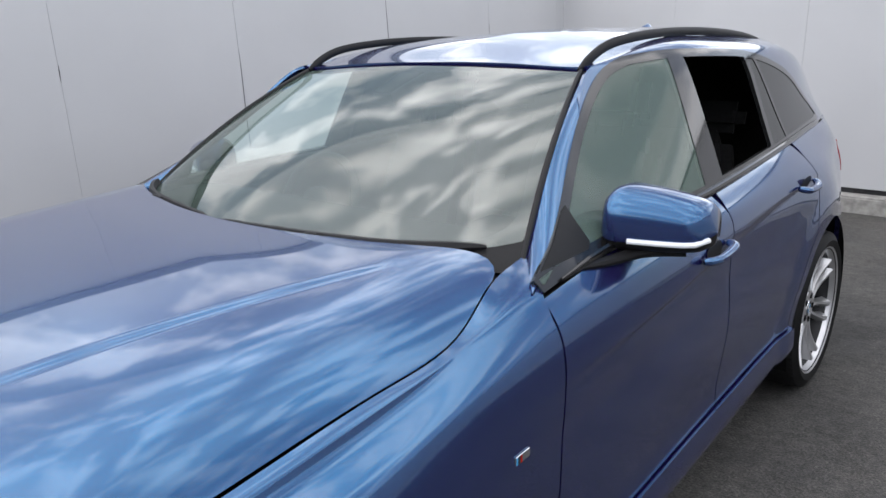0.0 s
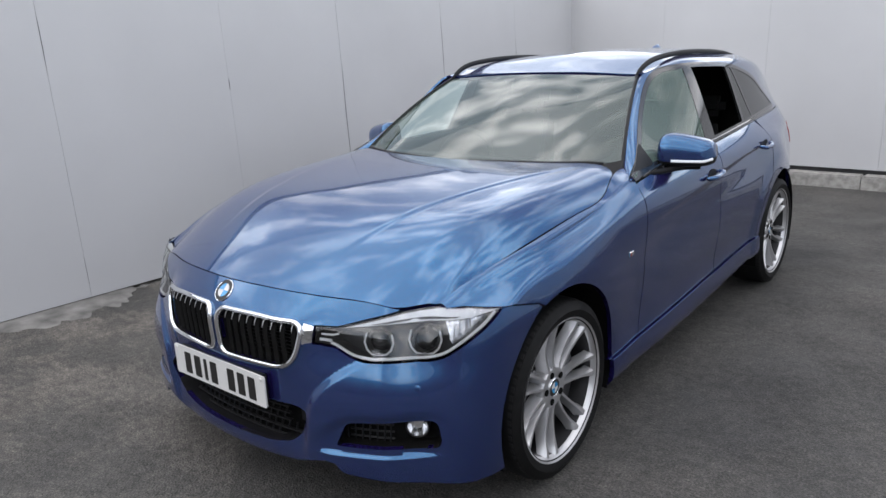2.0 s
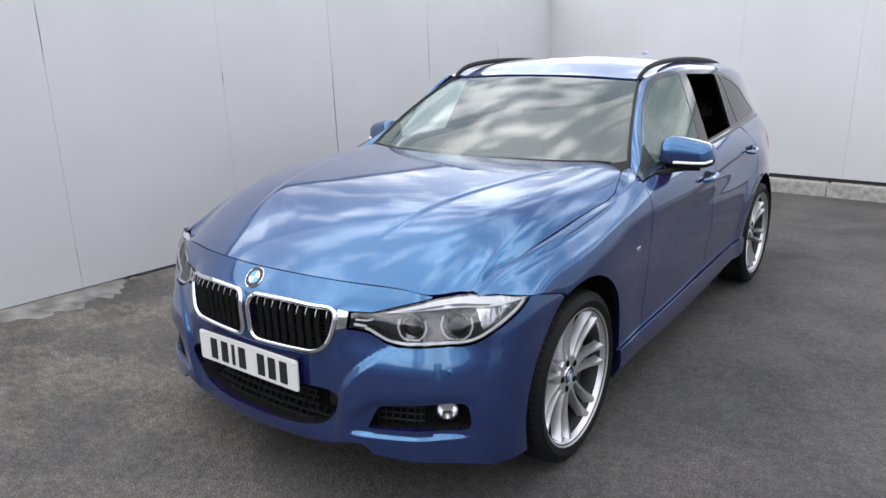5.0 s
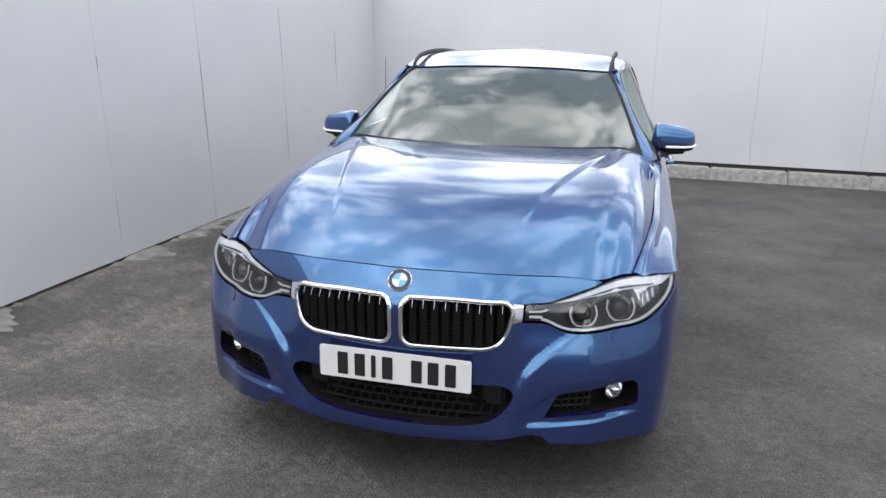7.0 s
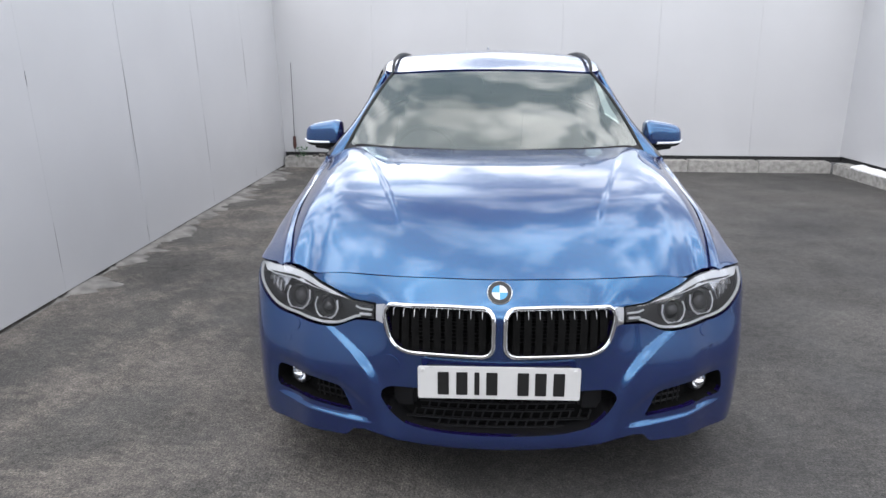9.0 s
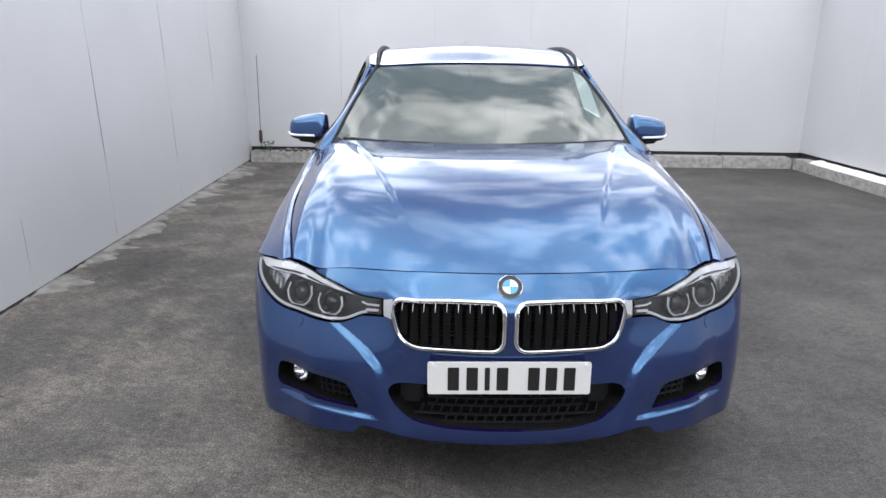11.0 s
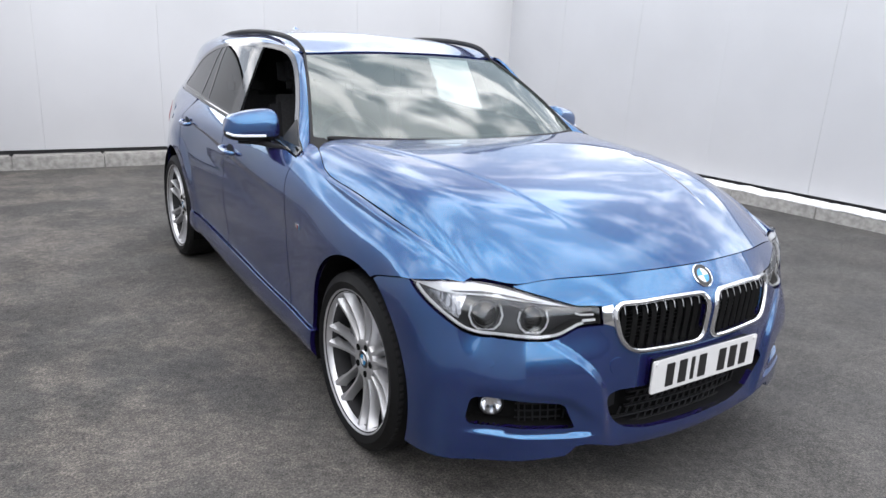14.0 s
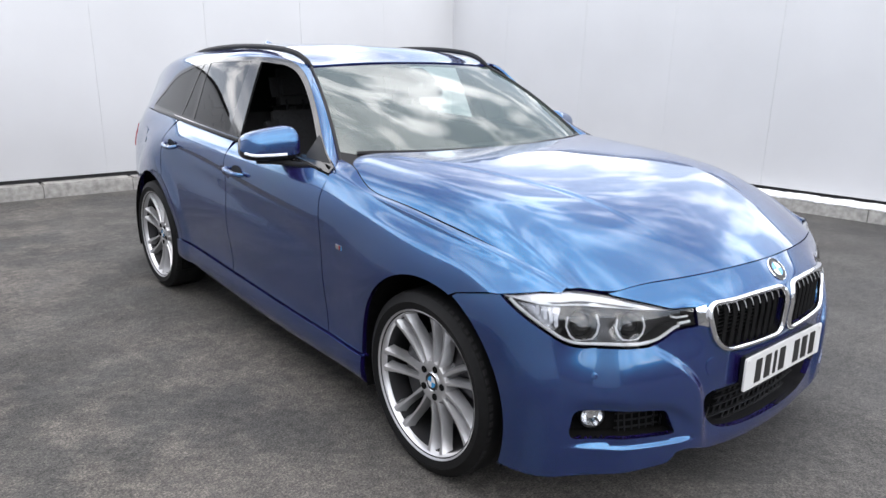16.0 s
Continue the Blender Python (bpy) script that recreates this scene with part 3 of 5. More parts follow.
# the body side from the sill up, rail by rail
SK = [0, 0.06, 0.14, 0.22, 0.42, 0.56, 0.68, 0.74, 0.80, 0.90, 1.0]
sill_under = spline([(0.3, 0.80, 0.172), (1.2, 0.80, 0.178), (2.2, 0.80, 0.194), (3.1, 0.80, 0.238), (4.0, 0.73, 0.24), (4.4, 0.55, 0.27)])
sill_edge = spline([(0.3, 0.84, 0.20), (1.2, 0.868, 0.208), (2.2, 0.868, 0.224), (3.1, 0.868, 0.272), (4.0, 0.765, 0.28), (4.4, 0.59, 0.31)])
skirt_top = spline([(0.3, 0.85, 0.275), (1.2, 0.888, 0.28), (2.2, 0.885, 0.305), (3.1, 0.885, 0.345), (3.46, 0.882, 0.35), (4.0, 0.775, 0.36), (4.4, 0.60, 0.38)])
door_foot = spline([(0.3, 0.855, 0.36), (1.2, 0.884, 0.35), (2.2, 0.876, 0.375), (3.1, 0.884, 0.41), (3.46, 0.888, 0.42), (4.0, 0.785, 0.43), (4.4, 0.61, 0.44)])
door_low = spline([(0.3, 0.86, 0.54), (0.48, 0.900, 0.545), (0.83, 0.909, 0.55), (1.3, 0.897, 0.55), (2.2, 0.893, 0.56), (3.0, 0.897, 0.585), (3.46, 0.898, 0.60), (3.75, 0.862, 0.605), (4.0, 0.810, 0.61), (4.2, 0.742, 0.62), (4.4, 0.61, 0.63)])
door_mid = spline([(0.3, 0.85, 0.662), (0.45, 0.893, 0.668), (0.6, 0.904, 0.675), (0.83, 0.911, 0.685), (1.3, 0.903, 0.69), (2.2, 0.901, 0.70), (3.0, 0.902, 0.73), (3.46, 0.898, 0.75), (3.75, 0.858, 0.76), (4.0, 0.805, 0.765), (4.2, 0.737, 0.775), (4.4, 0.60, 0.78)])
shoulder = spline([(0.3, 0.835, 0.716), (0.45, 0.884, 0.734), (0.6, 0.886, 0.766), (0.83, 0.890, 0.795), (1.1, 0.893, 0.832), (1.45, 0.897, 0.848), (2.2, 0.896, 0.880), (3.0, 0.887, 0.915), (3.46, 0.879, 0.912), (3.75, 0.826, 0.912), (4.0, 0.778, 0.915), (4.2, 0.715, 0.92), (4.4, 0.585, 0.92)])
shoulder_top = spline([(0.3, 0.812, 0.728), (0.45, 0.850, 0.756), (0.6, 0.861, 0.789), (0.83, 0.867, 0.824), (1.1, 0.873, 0.861), (1.45, 0.879, 0.903), (1.8, 0.878, 0.925), (2.3, 0.874, 0.947), (2.8, 0.862, 0.966), (3.2, 0.842, 0.981), (3.6, 0.803, 0.988), (3.9, 0.763, 0.990), (4.15, 0.690, 0.99), (4.4, 0.575, 0.985)])
waist = spline([(0.3, 0.778, 0.741), (0.45, 0.813, 0.779), (0.6, 0.828, 0.811), (0.83, 0.837, 0.849), (1.1, 0.844, 0.887), (1.45, 0.843, 0.951), (1.8, 0.832, 0.984), (2.3, 0.826, 1.000), (2.8, 0.808, 1.020), (3.2, 0.784, 1.036), (3.6, 0.746, 1.046), (3.9, 0.711, 1.05), (4.15, 0.655, 1.05), (4.4, 0.56, 1.04)])
wing_crest = spline([(0.30, 0.752, 0.754), (0.45, 0.783, 0.802), (0.6, 0.804, 0.836), (0.85, 0.823, 0.876), (1.1, 0.832, 0.907), (1.28, 0.830, 0.934), (1.42, 0.812, 0.968), (1.55, 0.792, 0.990), (1.7, 0.775, 1.012), (2.3, 0.765, 1.04), (4.4, 0.50, 1.06)])
wing_top = spline([(0.30, 0.727, 0.758), (0.45, 0.757, 0.810), (0.6, 0.780, 0.844), (0.85, 0.800, 0.884), (1.1, 0.810, 0.914), (1.28, 0.808, 0.942), (1.42, 0.772, 0.992), (1.55, 0.746, 1.004), (1.7, 0.73, 1.03), (2.3, 0.71, 1.07), (4.4, 0.45, 1.08)])
side_curves = [sill_under, sill_edge, skirt_top, door_foot, door_low, door_mid, shoulder, shoulder_top, waist, wing_crest, wing_top]
WAIST, TOP = 8, 10
crease = spline([(1.1, 0.752), (1.39, 0.782), (1.78, 0.811), (2.13, 0.843), (2.45, 0.876), (3.0, 0.916), (3.8, 0.935), (4.4, 0.945)])
_side = rails(SK, side_curves)


def side(y, s):
    y, s = np.asarray(y, float), np.asarray(s, float)
    p = _side(y, s)
    up = p[:, 2] - crease(y)
    cut = 0.011 * step(0.007, -0.022, up) * step(-0.24, -0.025, up) * step(1.30, 2.0, y)
    scoop = 0.008 * step(0.03, 0.14, -up) * step(0.40, 0.2, -up) * step(1.2, 1.7, y) * step(3.5, 3.0, y)
    away = np.hypot(y - FY, p[:, 2] - AZ)
    flare = 0.009 * step(AR + 0.26, AR + 0.02, away) * step(0.58, 0.80, y)
    away = np.hypot(y - RY, p[:, 2] - AZ)
    flare = flare + 0.010 * step(AR + 0.16, AR + 0.05, away)
    p[:, 0] += flare - cut - scoop
    return p


_s = np.linspace(0, 1, 300)


def sz(y, z):
    """The height along the side's rails at which it stands z high."""
    y, z = np.broadcast_arrays(np.atleast_1d(np.asarray(y, float)), np.asarray(z, float))
    return np.array([np.interp(b, _side(np.full(300, a), _s)[:, 2], _s) for a, b in zip(y, z)])


def yz(points, gap=0.03, closed=False):
    """A side-view line of (y, z) as a line on the body side."""
    p = dense(points, gap, closed)
    return np.c_[p[:, 0], sz(p[:, 0], p[:, 1])]


def arch(cy, a0, a1, r=AR, n=40):
    return [(cy + r * math.cos(radians(a)), AZ + r * math.sin(radians(a))) for a in np.linspace(a0, a1, n)]


# hood
hood_mid = spline([(0.03, 0.735), (0.115, 0.790), (0.22, 0.848), (0.4, 0.921), (0.7, 0.984), (1.0, 1.012), (1.25, 1.026), (1.45, 1.036)])
def hood_x(y):
    return side_curves[TOP](y)[:, 0]


def hood_rim(y):
    return side_curves[TOP](y)[:, 1]


hood_drop = []


def hood(x, y):
    x, y = np.asarray(x, float), np.asarray(y, float)
    k = np.abs(x) / hood_x(y)
    flat = step(0.10, 1.10, y)
    round_off = 0.36 - 0.30 * flat
    z = hood_mid(y) - (hood_mid(y) - hood_rim(y)) * (round_off * k**2 + (1 - round_off) * k ** (9 + 3 * flat))
    line = 0.30 + (np.clip(y, 0.2, 1.5) - 0.2) * 0.272
    z = z + 0.009 * step(0.016, -0.020, np.abs(x) - line) * step(0.28, 0.7, y) * step(1.46, 1.12, y)
    if hood_drop:
        far = np.clip((y - hood_drop[1](np.clip(x, -0.725, 0.725))) / 0.46, 0, 1)
        z = z - hood_drop[0](np.clip(x, -0.725, 0.725)) * (1 - far) ** 2 * (1 + far)
    return np.c_[x, y, z]


# front bumper, from the hood's front cut down to the lip
def fx(x, z):
    """The way round the plan at which the front skin, z high, is x wide."""
    x, z = np.broadcast_arrays(np.atleast_1d(np.asarray(x, float)), np.asarray(z, float))
    res = []
    for a, b in zip(x, z):
        w = front(_a[:640], np.full(640, b))[:, 0]
        res.append(np.sign(a) * np.interp(abs(a), w, _a[:640]))
    return np.array(res)


def lamp_top(x):
    return np.interp(np.abs(x), [0.40, 0.48, 0.55, 0.644, 0.70, 0.744], [0.702, 0.705, 0.727, 0.754, 0.765, 0.772])


nose_top = spline([(-0.7, 0.738), (-0.644, 0.754), (-0.6, 0.765), (-0.45, 0.779), (-0.25, 0.787), (0, 0.789), (0.25, 0.787), (0.45, 0.779), (0.6, 0.765), (0.644, 0.754), (0.7, 0.738)])
OUT_A = float(ay(0.488))    # the headlight's outer corner
def bent_line(corners, radii, n=6):
    """An open line with straight runs and rounded bends."""
    c, res = [np.array(p, float) for p in corners], [np.array(corners[0], float)]
    for i in range(1, len(c) - 1):
        u, v = (c[i - 1] - c[i]) / np.linalg.norm(c[i - 1] - c[i]), (c[i + 1] - c[i]) / np.linalg.norm(c[i + 1] - c[i])
        for t in np.linspace(0, 1, n):
            p, q = c[i] + u * radii[i - 1] * (1 - t), c[i] + v * radii[i - 1] * t
            res.append(p + (q - p) * t)
    return dense(res + [c[-1]], 0.02, False)


def fp(x, z):
    """The point of the front skin x wide and z high, as (way round, height)."""
    return float(fx(x, z)[0]), z


lamp_low = bent_line([fp(0.412, 0.646), fp(0.478, 0.641), fp(0.549, 0.606), fp(0.772, 0.611), (OUT_A, 0.750)], [0.012, 0.03, 0.06])
lamp_up = np.array([(fx(x, lamp_top(x))[0], lamp_top(x)) for x in np.linspace(0.741, 0.41, 26)])
lamp_tip = [fp(0.406, 0.699), fp(0.406, 0.648)]
lamp_ring = np.r_[lamp_low[1:], dense([(OUT_A, 0.752), tuple((np.array([OUT_A, 0.764]) + lamp_up[0]) / 2 + np.array([0, 0.003])), tuple(lamp_up[0])], 0.02, False)[1:-1], lamp_up, np.array(lamp_tip)]
top = [(fx(x, nose_top(x)[0])[0], nose_top(x)[0]) for x in np.linspace(0, 0.64, 24)]
inner = [(fx(x, lamp_top(x))[0], lamp_top(x)) for x in np.linspace(0.635, 0.405, 18)] + [fp(0.402, 0.702), fp(0.402, 0.643)]
low = [tuple(p - np.array([0, 0.003])) for p in lamp_low[1:]]
arc = [(float(ay(y)), z) for y, z in arch(FY, 112, 200, n=36)]
low_edge = smooth_line([(arc[-1][0], 0.204), (ax(0.86), 0.206), (ax(0.70), 0.218), (ax(0.53), 0.232)], 16).tolist()
low_edge += [(ax(0.518), 0.233), (ax(0.508), 0.240), (ax(0.488), 0.264), (ax(0.45), 0.268), (ax(0.40), 0.256), (ax(0.34), 0.234), (ax(0.26), 0.222), (ax(0.15), 0.216), (0, 0.213)]
right = [tuple(map(float, p)) for p in top + inner + low + [(float(ay(0.655)), 0.7065)] + arc + low_edge]
right = dense(right, 0.025, False)
ring = np.r_[right, (right[1:-1] * [-1, 1])[::-1]]
def round_poly(corners, radii, n=9):
    """A closed line with straight sides and rounded corners."""
    c, res = [np.array(p, float) for p in corners], []
    for i, r in enumerate(radii):
        a, b, d = c[i - 1], c[i], c[(i + 1) % len(c)]
        u, v = (a - b) / np.linalg.norm(a - b), (d - b) / np.linalg.norm(d - b)
        for t in np.linspace(0, 1, n):
            p, q = b + u * r * (1 - t), b + v * r * t
            res.append(p + (q - p) * t)
    return dense(res, 0.012)


kidney = round_poly([(0.019, 0.556), (0.019, 0.714), (0.19, 0.716), (0.388, 0.707), (0.352, 0.562)], [0.045, 0.040, 0.05, 0.045, 0.075])
_half = [(0.05, 0.436), (0.36, 0.434), (0.398, 0.412), (0.372, 0.345), (0.318, 0.296), (0.22, 0.275), (0.08, 0.268)]
intake = round_poly(_half + [(-x, z) for x, z in _half[::-1]], [0.02, 0.02, 0.025, 0.03, 0.035, 0.04, 0.05, 0.05, 0.04, 0.035, 0.03, 0.025, 0.02, 0.02])
fogs = round_poly([(0.492, 0.322), (0.532, 0.408), (0.62, 0.419), (0.782, 0.428), (0.793, 0.345), (0.775, 0.333)], [0.012, 0.02, 0.05, 0.025, 0.02, 0.01], 6)


def on_front(line, sign=1):
    return np.c_[ax(line[:, 0] * sign), line[:, 1]]


holes = [on_front(kidney), on_front(kidney * [-1, 1]), on_front(intake), on_front(fogs), on_front(fogs * [-1, 1])]
shelves = [np.array([(sign * float(ax(x)), 0.291 + 0.037 * (x - 0.39) + up) for x in np.linspace(0.40, 0.835, 44)]) for sign in (1, -1) for up in (-0.004, 0.0, 0.004)]
panel("front_bumper", ring, front, PAINT, car, holes, 0.0095, 0.02, label="blue sculpted front bumper with black intakes", lines=shelves)

# hood, made to meet the bumper along its front cut
_x = np.linspace(-0.73, 0.73, 57)
_z = np.where(np.abs(_x) < 0.644, nose_top(np.clip(_x, -0.644, 0.644)), lamp_top(_x) + 0.003)
_c = front(fx(_x, _z), _z)
_d = spline(np.c_[_c[:, 0], hood(_c[:, 0], _c[:, 1])[:, 2] - _c[:, 2]])
_k = np.array([-0.73, -0.69, -0.62, -0.50, -0.36, -0.18, 0, 0.18, 0.36, 0.50, 0.62, 0.69, 0.73])
hood_drop += [spline(np.c_[_k, _d(_k)]), spline(np.c_[_c[:, 0], _c[:, 1]])]
cut = [(p[0], p[1]) for p in _c[28:]]
edge = [(float(hood_x(y)[0]) - 0.0016, y) for y in np.linspace(0.358, 1.395, 35)]
rear = smooth_line([(0.769, 1.428), (0.752, 1.458), (0.722, 1.478), (0.685, 1.476), (0.60, 1.442), (0.40, 1.378), (0.2, 1.340), (0, 1.326)], 34).tolist()
right = dense([(x, y + 0.0035) for x, y in cut] + edge + rear, 0.03, False)
ring = np.r_[right, (right[1:-1] * [-1, 1])[::-1]]
creases = []
for x_sign in (1, -1):
    for off in (0.016, -0.002, -0.020):
        ys = np.linspace(0.38, 1.30, 50)
        creases.append(np.c_[x_sign * (0.30 + (ys - 0.2) * 0.272 + off), ys])
panel("hood", ring, hood, PAINT, car, (), 0.02, 0.02, label="blue hood with two raised folds", lines=creases)

def crease_lines(y0, y1):
    ys = np.linspace(y0, y1, int((y1 - y0) / 0.025) + 2)
    return [np.c_[ys, sz(ys, crease(ys) + up)] for up in (-0.030, -0.020, -0.008, 0.006, 0.016)]


for sign in (1, -1):
    # front wing
    top = np.c_[np.linspace(0.348, 1.575, 48), np.full(48, 0.9965)]
    lamp_outer = front(*np.array(dense([(OUT_A + 0.004, 0.756), tuple((np.array([OUT_A, 0.764]) + lamp_up[0]) / 2 + np.array([0.004, 0.006])), (float(lamp_up[0][0]) + 0.006, lamp_up[0][1] + 0.002)], 0.02, False)).T)
    head = np.c_[lamp_outer[:, 1], np.minimum(sz(lamp_outer[:, 1], lamp_outer[:, 2] - 0.009), 0.99)]
    post = np.c_[[1.55, 1.52, 1.495], [0.93, 0.86, 0.80]]
    ring = np.r_[head, top, post, yz([(1.484, 0.95), (1.484, 0.55), (1.455, 0.324), (1.17, 0.316)])[1:], yz(arch(FY, -4, 110.5)), yz([(0.655, 0.7115), (0.50, 0.7515)])[:-1]]
    panel("front_wing", dense(ring, 0.03), side, PAINT, car, (), 0.02, 0.018, sign, "blue front wing", lines=crease_lines(1.24, 1.45))
    # doors
    ring = np.r_[yz([(1.461, 0.324), (1.490, 0.55), (1.490, 0.95)]), np.c_[np.linspace(1.49, 2.36, 20), np.full(20, 0.795)], yz([(2.385, 0.95), (2.40, 0.60), (2.385, 0.358)]), yz([(2.385, 0.358), (1.9, 0.337), (1.461, 0.324)])[1:-1]]
    panel("front_door", dense(ring, 0.03), side, PAINT, car, (), 0.02, 0.018, sign, "blue front door", lines=crease_lines(1.53, 2.34))
    ring = np.r_[yz([(2.391, 0.358), (2.406, 0.60), (2.391, 0.95)]), np.c_[np.linspace(2.40, 3.20, 22), np.full(22, 0.795)], yz([(3.235, 0.98), (3.25, 0.82)]), yz(arch(RY, 122, 176, AR + 0.055)), yz([(3.03, 0.390), (2.391, 0.358)])[:-1]]
    panel("rear_door", dense(ring, 0.03), side, PAINT, car, (), 0.02, 0.018, sign, "blue rear door", lines=crease_lines(2.44, 3.17))
    # rear quarter and bumper side
    ring = np.r_[yz(arch(RY, 180, 122, AR + 0.049)), yz([(3.257, 0.82), (3.242, 0.98)]), np.c_[np.linspace(3.24, 4.26, 24), np.full(24, 0.795)], yz([(4.33, 0.95), (4.36, 0.5), (4.34, 0.30)]), yz([(4.2, 0.29), (RY + AR * 0.98, 0.28)]), yz(arch(RY, -8, 178))]
    panel("rear_quarter", dense(ring, 0.03), side, PAINT, car, (), 0.03, 0.018, sign, "blue rear quarter panel")
    # side skirt
    ring = np.r_[yz([(1.19, 0.310), (1.9, 0.330), (2.5, 0.355), (3.07, 0.385)]), np.c_[np.linspace(3.08, 1.20, 40), np.full(40, 0.0)]]
    panel("side_skirt", dense(ring, 0.03), side, PAINT, car, (), 0.03, 0.02, sign, "blue side skirt", 0.013)
    # tail lamp
    ring = yz([(4.10, 0.80), (4.34, 0.76), (4.33, 0.91), (4.10, 0.94)], 0.03, True)
    panel("tail_lamp", ring, side, REDLENS, car, (), 0.03, 0.01, sign, "red tail lamp", 0.004)

# ---- greenhouse and roof ----
GK = [0, 0.26, 0.48, 0.60, 0.68, 0.86, 1.2]
pane_mid = spline([(1.45, 0.725, 1.14), (1.8, 0.700, 1.165), (2.3, 0.733, 1.190), (2.9, 0.736, 1.205), (3.4, 0.702, 1.20), (3.8, 0.655, 1.19), (4.15, 0.585, 1.17)])
pane_top = spline([(1.45, 0.615, 1.345), (2.1, 0.606, 1.357), (2.4, 0.634, 1.390), (2.9, 0.646, 1.392), (3.4, 0.630, 1.370), (3.8, 0.600, 1.330), (4.15, 0.545, 1.265)])
gutter = spline([(1.45, 0.595, 1.358), (2.1, 0.588, 1.364), (2.4, 0.594, 1.408), (2.9, 0.594, 1.415), (3.4, 0.578, 1.400), (3.8, 0.552, 1.364), (4.15, 0.505, 1.305)])
roof_edge = spline([(1.45, 0.55, 1.352), (2.1, 0.548, 1.360), (2.4, 0.552, 1.413), (2.9, 0.550, 1.431), (3.4, 0.535, 1.420), (3.8, 0.505, 1.384), (4.15, 0.46, 1.322)])
roof_half = spline([(1.45, 0.36, 1.36), (2.1, 0.36, 1.370), (2.4, 0.36, 1.424), (2.9, 0.36, 1.456), (3.4, 0.36, 1.448), (3.8, 0.34, 1.410), (4.15, 0.31, 1.345)])
roof_mid = spline([(1.45, 0, 1.366), (2.1, 0, 1.378), (2.4, 0, 1.435), (2.9, 0, 1.470), (3.4, 0, 1.462), (3.8, 0, 1.422), (4.15, 0, 1.355)])
roof_curves = [side_curves[WAIST], pane_mid, pane_top, gutter, roof_edge, roof_half, roof_mid]
roof_sheet = rails(GK, roof_curves)
_q = np.linspace(0, 0.6, 300)


def house(y, q):
    return roof_sheet(np.asarray(y, float), np.asarray(q, float))


def top_sheet(y, q):
    """The roof across its width: q runs from one gutter over the middle to the other."""
    y, q = np.asarray(y, float), np.asarray(q, float)
    p = roof_sheet(y, 1.2 - np.abs(q))
    p[:, 0] *= np.where(q < 0, -1, 1)
    return p


def hz(y, z):
    y, z = np.broadcast_arrays(np.atleast_1d(np.asarray(y, float)), np.asarray(z, float))
    return np.array([np.interp(b, house(np.full(300, a), _q)[:, 2], _q) for a, b in zip(y, z)])


def onhouse(points, gap=0.03, closed=True):
    p = dense(points, gap, closed)
    return np.c_[p[:, 0], hz(p[:, 0], p[:, 1])]


def belt_z(y):
    return side_curves[WAIST](y)[:, 1]


DLO_FRONT = [(1.49, 0.985), (1.615, 1.040), (1.73, 1.107), (1.84, 1.184), (1.943, 1.256), (2.04, 1.316), (2.13, 1.357), (2.23, 1.380)]
DLO_TOP = [(2.23, 1.380), (2.4, 1.390), (2.7, 1.386), (3.06, 1.366), (3.36, 1.315), (3.58, 1.248), (3.75, 1.165), (3.845, 1.105), (3.86, 1.072), (3.81, 1.060)]
dlo = np.r_[smooth_line(DLO_FRONT, 24), smooth_line(DLO_TOP, 40)[1:], [(y, belt_z(y)[0] + 0.006) for y in np.linspace(3.72, 1.50, 40)]]


def shrink(line, d):
    """A closed side-view line moved inwards by d."""
    line = np.asarray(line, float)
    t = np.roll(line, -1, 0) - np.roll(line, 1, 0)
    n = np.c_[-t[:, 1], t[:, 0]] / (np.linalg.norm(t, axis=1)[:, None] + 1e-9)
    area = (line[:, 0] * np.roll(line[:, 1], -1) - np.roll(line[:, 0], -1) * line[:, 1]).sum()
    return line + n * d * (1 if area > 0 else -1)


def clip_y(line, lo, hi):
    """The part of a closed side-view line between two slanting cuts, each (y at the belt, y at the top)."""
    def cutline(z, c):
        return c[0] + (c[1] - c[0]) * (z - 1.0) / 0.35
    for cut, keep in ((lo, 1), (hi, -1)):
        if cut is None:
            continue
        res, n = [], len(line)
        for i in range(n):
            p, q = np.array(line[i]), np.array(line[(i + 1) % n])
            a, b = keep * (p[0] - cutline(p[1], cut)), keep * (q[0] - cutline(q[1], cut))
            if a >= 0:
                res.append(p)
            if a * b < 0:
                res.append(p + (q - p) * a / (a - b))
        line = res
    return np.array(line)


inner_dlo = shrink(dlo, 0.021)
PANES = {"front": (None, (2.345, 2.415)), "rear": ((2.48, 2.505), (2.985, 2.985)), "vent": ((3.02, 3.02), (3.225, 3.075)), "quarter": ((3.25, 3.10), None)}
pane_lines = {k: clip_y(inner_dlo, *v) for k, v in PANES.items()}


def toq(line, gap=0.03):
    p = dense(line, gap)
    return np.c_[p[:, 0], hz(p[:, 0], p[:, 1])]


